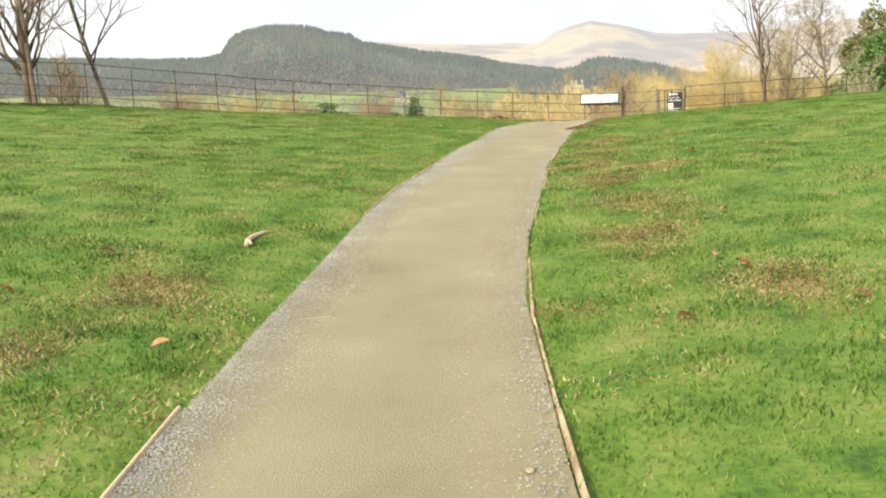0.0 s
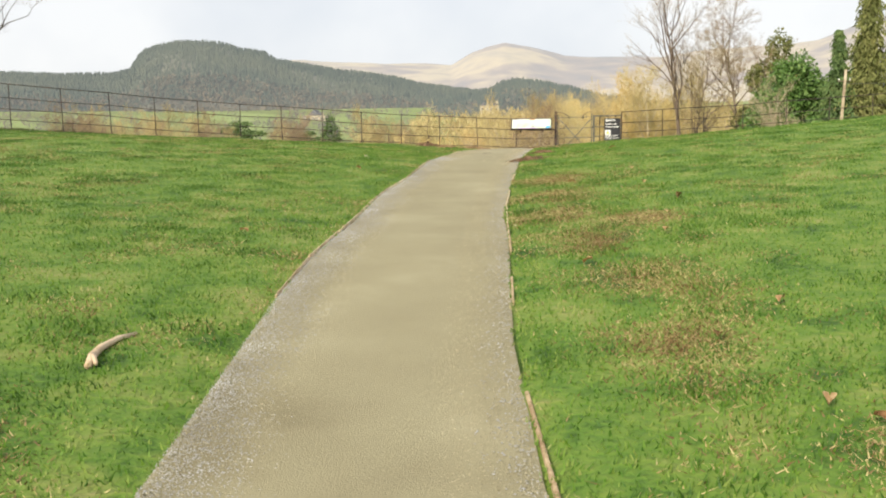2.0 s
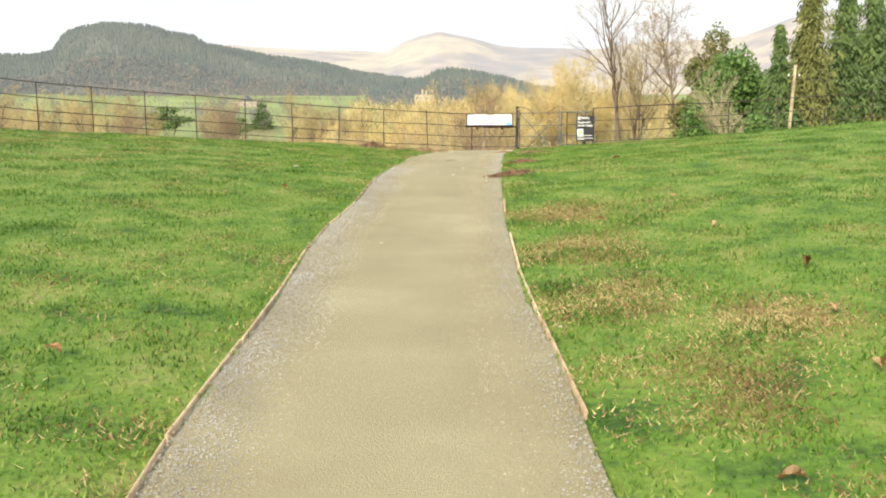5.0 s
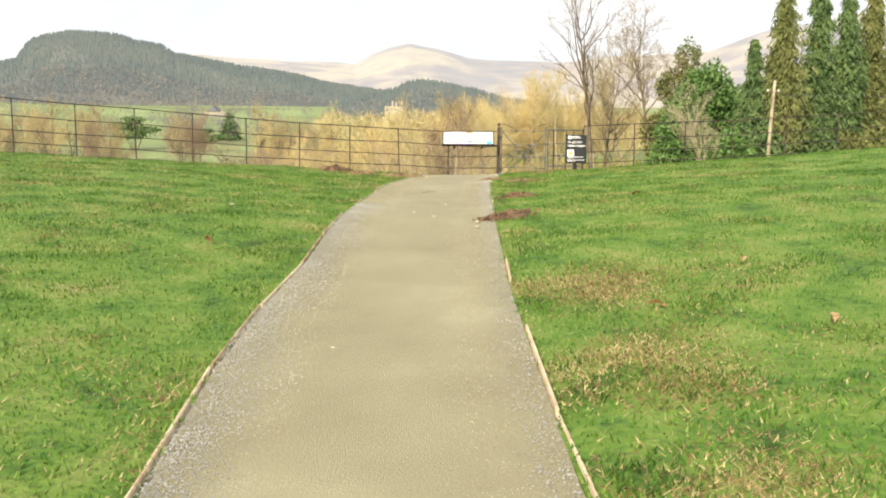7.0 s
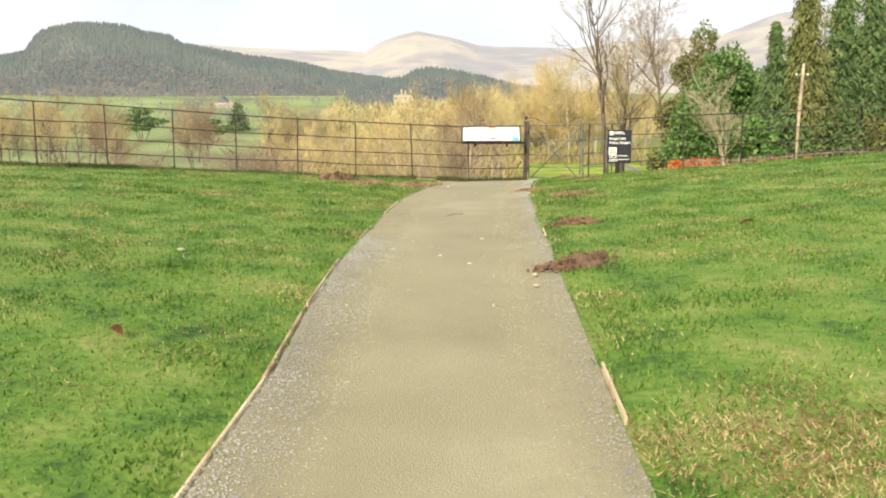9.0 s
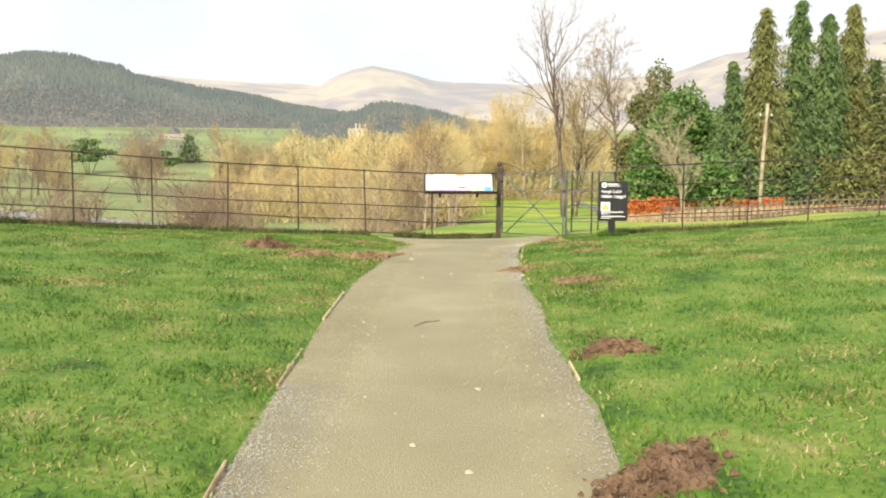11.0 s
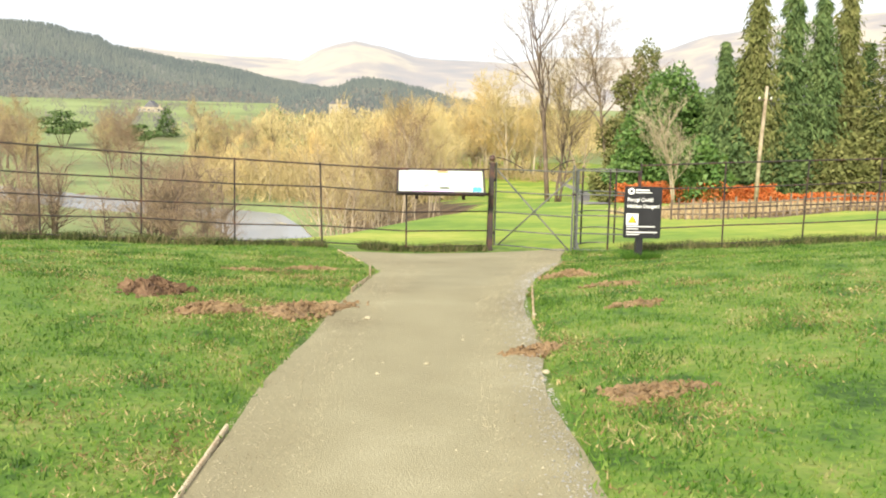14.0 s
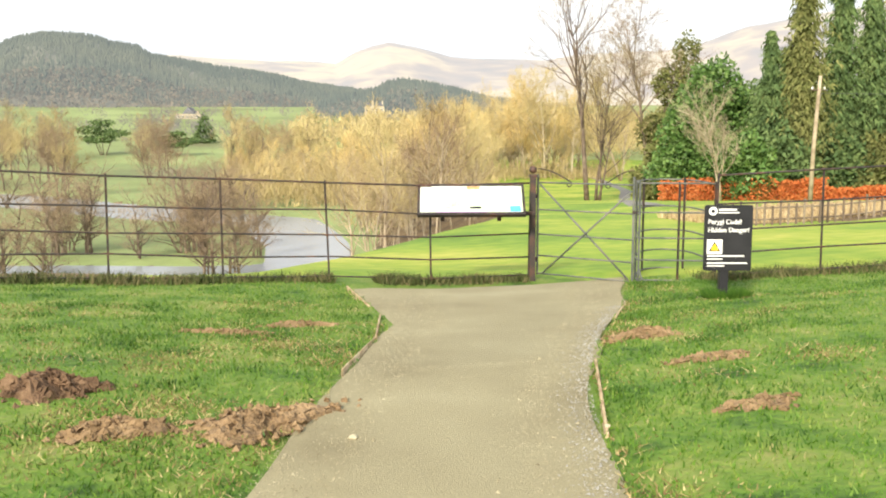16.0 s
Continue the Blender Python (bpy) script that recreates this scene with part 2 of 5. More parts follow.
def waves(x, y):
    return 0.5 * np.sin(x * 0.9 + 1.3 * np.sin(y * 0.53)) * np.sin(y * 0.77 + 0.8 * np.sin(x * 0.41 + 1)) + 0.3 * np.sin(x * 2.3 + 0.7 * y) * np.sin(1.9 * y - 0.6 * x)


def near_height(x, y):
    p = np.interp(y, [-60, -5, 4, 9, 13, 17, 21, 24.5, 27, 30.2], [-4.0, -1.05, -0.55, -0.16, 0.04, 0.32, 0.4, 0.38, 0.17, -0.03])
    c = (np.interp(y, *EDGE_L) + np.interp(y, *EDGE_R)) / 2
    u = x - c
    left = np.minimum(0.055 * np.maximum(-u - 0.6, 0), 2.2)
    right = np.minimum(np.interp(y, [22, 27.5], [0.072, 0.035]) * np.maximum(u - 0.5, 0), 0.7)
    rough = 0.035 * waves(x, y) * smooth(np.abs(u), 0.8, 2.2)
    return p + left + right + rough


RIVER = [(-150, 190), (-76, 152), (-37, 121), (-21, 112), (-13.2, 88), (-10.6, 72), (-21, 71), (-31, 72), (-60, 72), (-130, 60)]
RIVER_W = [7, 6.5, 6, 4.5, 3.6, 3.2, 2.4, 2.2, 2.4, 3]
LOOKOUT, AHEAD, ASIDE = (3.39, 19.14), (0.224, 0.975), (0.975, -0.224)


def plan(lateral, depth):
    """From metres to the side of, and out along, the view from the gate to x, y."""
    return (LOOKOUT[0] + AHEAD[0] * depth + ASIDE[0] * lateral, LOOKOUT[1] + AHEAD[1] * depth + ASIDE[1] * lateral)


def river_gap(x, y):
    """Metres to the river's edge (negative: in the water)."""
    best = np.full(np.shape(x), 1e9)
    pts = [plan(a, b) for a, b in RIVER]
    for (a, b), w0, w1 in zip(zip(pts, pts[1:]), RIVER_W, RIVER_W[1:]):
        dx, dy = b[0] - a[0], b[1] - a[1]
        q = np.clip(((x - a[0]) * dx + (y - a[1]) * dy) / (dx * dx + dy * dy), 0, 1)
        best = np.minimum(best, np.hypot(x - a[0] - q * dx, y - a[1] - q * dy) - (w0 + (w1 - w0) * q))
    return best


def shoulder(y):
    return np.interp(y, [28, 39.7, 56, 80, 130, 300], [3.0, 7.8, 15.5, 25, 32, 45])


def height(x, y):
    x, y = np.asarray(x, float), np.asarray(y, float)
    fy = np.interp(x, *FENCE)
    d = np.maximum(y - fy, 0)
    base = near_height(x, np.minimum(y, fy))
    top = base - 0.02 * np.minimum(d, 3) - 0.074 * np.clip(d - 1, 0, 300)
    top = top - 0.3 * smooth(d, 0, 14) * smooth(x, 10, 20)
    top = np.maximum(top, -9.0 - 0.15 * np.tanh(d / 40))
    off = np.interp(x, [-16, -6], [16, 0.5])
    s = np.minimum(np.maximum(d - off, 0), np.maximum(shoulder(y) - x, 0) * 0.9)
    r = np.hypot(x, y)
    floor = -9.0 + 34 * smooth(r, 260, 900)
    z = top + (floor - top) * smooth(s, 0, 15) * (d > 0)
    far = smooth(r, 150, 320) * (d > 0)
    z = z + (np.maximum(floor, z * 0 - 9) - z) * far * (z < floor)
    gap = river_gap(x, y)
    z = np.where((d > 8) & (z < -7.5), z - 0.9 * (1 - smooth(gap, -2.5, 3.0)), z)
    return z


def zat(x, y):
    return float(height(x, y))


# ---- mesh helpers ----


def mesh_object(name, verts, faces, mat, parent=None, label="", smooth_faces=False):
    me = bpy.data.meshes.new(name)
    me.from_pydata([tuple(v) for v in verts], [], [tuple(f) for f in faces])
    me.update()
    for m_ in (mat if isinstance(mat, (list, tuple)) else [mat]):
        me.materials.append(m_)
    if smooth_faces:
        me.polygons.foreach_set("use_smooth", [True] * len(me.polygons))
    ob = new(name, me)
    ob.parent = parent
    if label:
        ob["label"] = label
    return ob


def part(name, bm, mat, parent, label="", smooth_faces=False):
    me = bpy.data.meshes.new(name)
    bm.to_mesh(me)
    bm.free()
    me.materials.append(mat)
    if smooth_faces:
        me.polygons.foreach_set("use_smooth", [True] * len(me.polygons))
    ob = new(name, me)
    ob.parent = parent
    if label:
        ob["label"] = label
    return ob


def empty(name, x, y, z, rz=0.0):
    ob = new(name)
    ob.empty_display_size = 0.2
    ob.matrix_world = pose(x, y, z, 0, 0, rz)
    return ob


def tri_cloud(name, tris, mat, parent=None, label=""):
    """One mesh of loose triangles, from an array (n, 3, 3)."""
    tris = np.asarray(tris, np.float32)
    n = len(tris)
    me = bpy.data.meshes.new(name)
    me.vertices.add(n * 3)
    me.vertices.foreach_set("co", tris.ravel())
    me.loops.add(n * 3)
    me.loops.foreach_set("vertex_index", np.arange(n * 3, dtype=np.int32))
    me.polygons.add(n)
    me.polygons.foreach_set("loop_start", np.arange(0, n * 3, 3, dtype=np.int32))
    me.update(calc_edges=True)
    me.materials.append(mat)
    ob = new(name, me)
    ob.parent = parent
    if label:
        ob["label"] = label
    return ob


def tube(points, radii, sides, acc):
    """Adds a tapered tube along points to acc = (verts, faces)."""
    vs, fs = acc
    pts = [Vector(p) for p in points]
    start = len(vs)
    for i, p in enumerate(pts):
        d = (pts[min(i + 1, len(pts) - 1)] - pts[max(i - 1, 0)]).normalized()
        a = d.orthogonal().normalized() if abs(d.z) > 0.95 else d.cross(Vector((0, 0, 1))).normalized()
        b = d.cross(a)
        for k in range(sides):
            q = 2 * math.pi * k / sides
            vs.append(p + (a * math.cos(q) + b * math.sin(q)) * radii[i])
    for i in range(len(pts) - 1):
        for k in range(sides):
            m_ = (k + 1) % sides
            fs.append((start + i * sides + k, start + i * sides + m_, start + (i + 1) * sides + m_, start + (i + 1) * sides + k))
    fs.append(tuple(start + k for k in reversed(range(sides))))
    fs.append(tuple(start + (len(pts) - 1) * sides + k for k in range(sides)))


def tube_part(name, points, radius, mat, parent, sides=8, label=""):
    acc = ([], [])
    radii = radius if isinstance(radius, (list, tuple)) else [radius] * len(points)
    tube(points, radii, sides, acc)
    return mesh_object(name, acc[0], acc[1], mat, parent, label, True)


def box_bm(sx, sy, sz, bevel=0.004, at=(0, 0, 0)):
    bm = bmesh.new()
    bmesh.ops.create_cube(bm, size=1)
    bmesh.ops.scale(bm, vec=(sx, sy, sz), verts=bm.verts)
    if bevel:
        bmesh.ops.bevel(bm, geom=bm.edges[:], offset=bevel, segments=2, affect="EDGES")
    bmesh.ops.translate(bm, vec=at, verts=bm.verts)
    return bm


# ---- ground ----


def graded(lo, hi, step, far_lo, far_hi, grow=1.13, cap=70.0):
    mid = list(np.arange(lo, hi + 1e-6, step))
    for sign, end in ((-1, far_lo), (1, far_hi)):
        s, v = step, (mid[0] if sign < 0 else mid[-1])
        while sign * (end - v) > 0:
            s = min(s * grow, cap if abs(v) > 400 else (1.6 if abs(v) < 130 else 8.0))
            v += sign * s
            mid = [v] + mid if sign < 0 else mid + [v]
    return np.array(mid)


gx, gy = graded(-14, 16, 0.3, -4300, 4300), graded(-4, 33, 0.3, -900, 4500)
GX, GY = np.meshgrid(gx, gy)
GZ = height(GX, GY)
inside = (GX > np.interp(GY, *EDGE_L) - 0.02) & (GX < np.interp(GY, *EDGE_R) + 0.02) & (GY < 29.3) & (GY > -8)
GZ = np.where(inside, GZ - 0.05, GZ)
nxv, nyv = len(gx), len(gy)
idx = np.arange(nxv * nyv).reshape(nyv, nxv)
quads = np.stack([idx[:-1, :-1], idx[:-1, 1:], idx[1:, 1:], idx[1:, :-1]], -1).reshape(-1, 4)
cx, cy = ((GX[:-1, :-1] + GX[1:, 1:]) / 2).ravel(), ((GY[:-1, :-1] + GY[1:, 1:]) / 2).ravel()
cz = height(cx, cy)
past = cy > np.interp(cx, *FENCE) + 0.4
slot = np.where(past, np.where((cx > shoulder(cy) - 2) & (np.hypot(cx, cy) < 330), 1, np.where((cz > -8.3) & (np.hypot(cx, cy) < 200), 3, 2)), 0)
gap_c = river_gap(cx, cy)
slot = np.where(past & (cz < -8.3) & (gap_c < 0.2), 3, slot)
gd, gl_ = (cx - 3.39) * 0.224 + (cy - 19.14) * 0.975, (cx - 3.39) * 0.975 - (cy - 19.14) * 0.224
slot = np.where(past & (gd > 23.6) & (gd < 31) & (gl_ > 8.2) & (gl_ < 27), 3, slot)
slot = np.where(past & (cx < -7) & (cz > -0.8) & (np.hypot(cx, cy) < 120), 0, slot)
gme = bpy.data.meshes.new("ground")
gme.from_pydata(np.stack([GX, GY, GZ], -1).reshape(-1, 3).tolist(), [], quads.tolist())
for k in ("turf", "meadow", "valley", "wood_floor"):
    gme.materials.append(M[k])
gme.polygons.foreach_set("material_index", slot.astype(np.int32))
gme.polygons.foreach_set("use_smooth", [True] * len(quads))
gme.update()
tagged(new("ground", gme), "uneven green turf falling away to a river valley", "ground", kind="structure")

# river surface
vs, fs = [], []
pts = [Vector((*plan(a, b), 0)) for a, b in RIVER]
for i, p in enumerate(pts):
    d = (pts[min(i + 1, len(pts) - 1)] - pts[max(i - 1, 0)]).normalized()
    side = Vector((-d.y, d.x, 0)) * (RIVER_W[i] + 3.0)
    vs += [p + side + Vector((0, 0, -9.32)), p - side + Vector((0, 0, -9.32))]
    if i:
        fs.append((2 * i - 2, 2 * i - 1, 2 * i + 1, 2 * i))
tagged(mesh_object("water", vs, fs, M["water"]), "calm grey river, sky reflection partly put into its colour", "river", kind="structure")

# gravel path with a shallow camber
vs, fs = [], []
rows_y = np.arange(-8, 29.35, 0.2)
ACROSS = 14
for y in rows_y:
    a, b = np.interp(y, *EDGE_L), np.interp(y, *EDGE_R)
    wob = 0.02 * math.sin(y * 3.1) * smooth(y, 17, 21)
    a, b = a + wob, b - 0.04 * math.sin(y * 2.7 + 1) * smooth(y, 15, 18)
    for k in range(ACROSS + 1):
        q = k / ACROSS
        x = a + (b - a) * q
        vs.append((x, y, zat(x, y) + 0.012 * math.sin(q * math.pi) - (0.014 if k in (0, ACROSS) else 0)))
for j in range(len(rows_y) - 1):
    for k in range(ACROSS):
        o = j * (ACROSS + 1) + k
        fs.append((o, o + 1, o + ACROSS + 2, o + ACROSS + 1))
pth = mesh_object("path", vs, fs, M["gravel"], smooth_faces=True)
tagged(pth, "compacted buff gravel footpath with grey chippings at its edges", "path", kind="structure")

# drive across the meadow
vs, fs = [], []
DRIVE = [(8.3, 44), (14.5, 78), (24.5, 130), (32, 165), (34, 215), (34, 290)]
for i, q in enumerate(np.linspace(0, 5, 60)):
    lat, dep = np.interp(q, range(6), [d[0] for d in DRIVE]), np.interp(q, range(6), [d[1] for d in DRIVE])
    for k in range(5):
        x, y = plan(lat + 1.9 + (k - 2) * 0.55, dep)
        vs.append((x, y, zat(x, y) + (0.05 if 0 < k < 4 else -0.02)))
    if i:
        fs += [(5 * i - 5 + k, 5 * i - 4 + k, 5 * i + 1 + k, 5 * i + k) for k in range(4)]
tagged(mesh_object("road", vs, fs, M["tarmac"], smooth_faces=True), "narrow grey drive crossing the meadow", "drive", kind="structure")

# ---- far hills ----


def hill(name, bearings, elevations, front, crest, back, mat, label, lumps, lift=0.0):
    """A hill mass seen round an arc: elevations are rise over run as seen from the path."""
    bs = np.radians(np.arange(bearings[0], bearings[-1] + 0.01, 0.22))
    rs = np.concatenate([np.linspace(front, crest, 26), np.linspace(crest, back, 8)[1:]])
    B, R = np.meshgrid(bs, rs)
    top = np.interp(np.degrees(B), bearings, elevations) * crest
    prof = np.where(R <= crest, smooth(R, front, crest) ** 0.8, 1 - 0.5 * smooth(R, crest, back))
    Z = -12 + (top + 12 + lift) * prof
    Z = Z + lumps * prof * (1 - prof * 0.8) * np.sin(B * 60 + R * 0.006) * np.sin(R * 0.011 + B * 23)
    X, Y = R * np.sin(B), R * np.cos(B)
    n, m_ = Z.shape
    k = np.arange(n * m_).reshape(n, m_)
    q = np.stack([k[:-1, :-1], k[:-1, 1:], k[1:, 1:], k[1:, :-1]], -1).reshape(-1, 4)
    ob = mesh_object(name, np.stack([X, Y, Z], -1).reshape(-1, 3).tolist(), q.tolist(), mat, smooth_faces=True)
    tagged(ob, label, "hill", kind="structure")
    return lambda b, r: float(-12 + (np.interp(math.degrees(b), bearings, elevations) * crest + 12 + lift) * (smooth(r, front, crest) ** 0.8 if r <= crest else 1 - 0.5 * smooth(r, crest, back)))


# haze over these slopes is emission in the hill and moor materials
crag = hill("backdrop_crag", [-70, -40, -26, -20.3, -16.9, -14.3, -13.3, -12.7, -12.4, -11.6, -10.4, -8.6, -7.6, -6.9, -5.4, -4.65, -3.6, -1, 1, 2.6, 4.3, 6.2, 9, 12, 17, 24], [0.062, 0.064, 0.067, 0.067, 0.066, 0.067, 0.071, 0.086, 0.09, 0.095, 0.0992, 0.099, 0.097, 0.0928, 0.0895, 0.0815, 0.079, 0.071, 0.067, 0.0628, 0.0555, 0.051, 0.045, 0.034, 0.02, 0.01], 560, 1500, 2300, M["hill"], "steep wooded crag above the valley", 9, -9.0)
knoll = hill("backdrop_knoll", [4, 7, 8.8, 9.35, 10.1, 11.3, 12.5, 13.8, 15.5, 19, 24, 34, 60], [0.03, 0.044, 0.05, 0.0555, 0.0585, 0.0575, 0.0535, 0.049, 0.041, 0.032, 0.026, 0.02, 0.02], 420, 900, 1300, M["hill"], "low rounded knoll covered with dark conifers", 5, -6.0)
moor = hill("backdrop_moor", [-45, -14, -9, -3, -0.6, 2.5, 5.2, 6.3, 7.5, 8.5, 9.65, 11.2, 12.4, 13.4, 15.5, 19.3, 22.6, 26.7, 28.2, 29.5, 31.4, 33.3, 36, 42, 60], [0.05, 0.06, 0.074, 0.08, 0.076, 0.074, 0.074, 0.073, 0.0845, 0.09, 0.0943, 0.0895, 0.0837, 0.0787, 0.0775, 0.075, 0.081, 0.083, 0.086, 0.093, 0.1038, 0.1084, 0.116, 0.125, 0.1], 1500, 2950, 4000, M["moor"], "pale bracken moorland hills in sunlight, haze put in as emission", 13)


def far_trees(name, count, spot, size, conifer, mat, label, seed, pieces=9, sliver=0.13):
    r_ = np.random.default_rng(seed)
    tris = []
    while len(tris) < count * (12 if conifer else pieces):
        p = spot(r_)
        if p is None:
            continue
        x, y, z = p
        h = size * r_.uniform(0.6, 1.35)
        if conifer:
            for tier in range(3):
                lo, hi, w = z + h * (0.05 + 0.27 * tier), z + h * (0.48 + 0.26 * tier), h * (0.24 - 0.06 * tier)
                o = r_.uniform(0, 6.28)
                for k in range(4):
                    a, b = o + k * 1.571, o + (k + 1) * 1.571
                    tris.append(((x + w * math.cos(a), y + w * math.sin(a), lo), (x + w * math.cos(b), y + w * math.sin(b), lo), (x, y, hi)))
        else:
            for k in range(pieces):
                v = r_.normal(0, 1, 3)
                v /= np.linalg.norm(v)
                c = np.array([x, y, z + h * 0.62]) + v * h * np.array([0.34, 0.34, 0.36]) * r_.uniform(0.5, 1.0)
                a = r_.normal(0, 1, 3) * h * sliver + np.array([0, 0, h * (0.13 - sliver)])
                b = r_.normal(0, 1, 3) * h * sliver * 0.7
                tris.append((c, c + a, c + b))
    tagged(tri_cloud(name, np.array(tris, np.float32), mat), label, "woodland", kind="stuff")


def on_hill(f, b0, b1, r0, r1, dense=None):
    def spot(r_):
        b, r = math.radians(r_.uniform(b0, b1)), r_.uniform(r0, r1)
        if dense is not None and math.sin(b * 47 + r * 0.007) * math.sin(r * 0.013 + b * 31) < dense:
            return None
        return r * math.sin(b), r * math.cos(b), f(b, r) - 1.5
    return spot


def on_floor(b0, b1, r0, r1, lo=-9.6):
    def spot(r_):
        b, r = math.radians(r_.uniform(b0, b1)), r_.uniform(r0, r1)
        if math.sin(b * 41 + r * 0.021) * math.sin(r * 0.031 + b * 17) < -0.05:
            return None
        x, y = r * math.sin(b), r * math.cos(b)
        return x, y, zat(x, y) - 0.5
    return spot


# far_wood and far_conifer crowns carry the same emitted haze
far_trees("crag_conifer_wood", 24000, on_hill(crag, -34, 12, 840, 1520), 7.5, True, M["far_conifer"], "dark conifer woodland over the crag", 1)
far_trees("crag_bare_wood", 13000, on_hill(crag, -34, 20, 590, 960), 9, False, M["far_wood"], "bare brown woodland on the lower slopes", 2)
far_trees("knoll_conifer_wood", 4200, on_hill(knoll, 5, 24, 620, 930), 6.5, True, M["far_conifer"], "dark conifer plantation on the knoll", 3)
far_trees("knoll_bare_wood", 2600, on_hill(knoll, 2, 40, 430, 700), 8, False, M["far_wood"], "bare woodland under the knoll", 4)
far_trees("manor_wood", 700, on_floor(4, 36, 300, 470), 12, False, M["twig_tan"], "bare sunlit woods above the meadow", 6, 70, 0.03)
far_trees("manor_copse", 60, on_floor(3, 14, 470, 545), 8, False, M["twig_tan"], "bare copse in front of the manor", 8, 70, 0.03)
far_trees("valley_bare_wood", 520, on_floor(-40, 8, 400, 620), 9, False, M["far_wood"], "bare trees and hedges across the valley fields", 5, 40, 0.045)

# ---- trees ----


def bare_tree_mesh(seed, h, trunk_r, spread, fine, lean=(0, 0), stems=1, first=0.3, twigw=0.02, droop=0.0, sub=6):
    """Vertices and faces of trunk and limbs, and the twigs as slender triangles."""
    r_ = random.Random(seed)
    wood, twigs = ([], []), []

    def limb(p, d, length, r, level):
        k = 6 if level == 0 else 4
        pts_, p_, d_ = [p.copy()], p.copy(), d.copy()
        for i in range(k):
            wob = 0.06 if level == 0 else 0.22
            d_ = (d_ + Vector((r_.gauss(0, wob), r_.gauss(0, wob), r_.gauss(0, wob * 0.6) + (0.1 if level else 0) - droop * level * 0.08))).normalized()
            p_ = p_ + d_ * length / k
            pts_.append(p_.copy())
        if level < fine:
            tube(pts_, [r * (1 - 0.8 * i / k) for i in range(k + 1)], (7, 5, 4, 3)[min(level, 3)], wood)
        else:
            w_ = max(r, twigw)
            for a_, b_, s_ in zip(pts_, pts_[1:], range(k)):
                side = (b_ - a_).cross(Vector((r_.gauss(0, 1), r_.gauss(0, 1), r_.gauss(0, 1)))).normalized() * w_ * (1 - 0.2 * s_)
                twigs.append((a_ - side, a_ + side, b_))
        if level > fine:
            return
        n = (13, sub, sub, sub)[min(level, 3)]
        for i in range(n):
            q = first + (1 - first) * (i + r_.random()) / n if level == 0 else 0.25 + 0.75 * (i + r_.random()) / n
            seg = min(int(q * k), k - 1)
            at = pts_[seg].lerp(pts_[seg + 1], q * k - seg)
            ax = (pts_[seg + 1] - pts_[seg]).normalized()
            out = ax.orthogonal().normalized()
            out.rotate(Matrix.Rotation(r_.uniform(0, 6.28), 3, ax))
            ang = radians(r_.uniform(28, 58)) * spread
            limb(at, (ax * math.cos(ang) + out * math.sin(ang)).normalized(), length * (0.52 if level == 0 else 0.55) * (1.15 - 0.5 * q) * r_.uniform(0.8, 1.2), r * 0.5 * (1.1 - 0.6 * q), level + 1)

    for s_ in range(stems):
        o = Vector((r_.gauss(0, 0.25), r_.gauss(0, 0.25), -0.3)) if stems > 1 else Vector((0, 0, -0.3))
        d = Vector((lean[0] + (r_.gauss(0, 0.16) if stems > 1 else 0), lean[1] + (r_.gauss(0, 0.16) if stems > 1 else 0), 1)).normalized()
        limb(o, d, h * (1 if s_ == 0 else r_.uniform(0.6, 0.95)), trunk_r * (1 if s_ == 0 else 0.7), 0)
    return wood, twigs


def bare_tree(name, x, y, mesh, bark, twig, label, scale=1.0, rz=0.0, group=""):
    wood, twigs = mesh
    ob = empty(name, x, y, zat(x, y), rz)
    ob.scale = (scale, scale, scale)
    mesh_object("trunk", wood[0], wood[1], bark, ob, smooth_faces=True)
    tri_cloud("crown", np.array([[tuple(v) for v in t_] for t_ in twigs], np.float32), twig, ob, "leafless twigs")
    return tagged(ob, label, "tree", group)


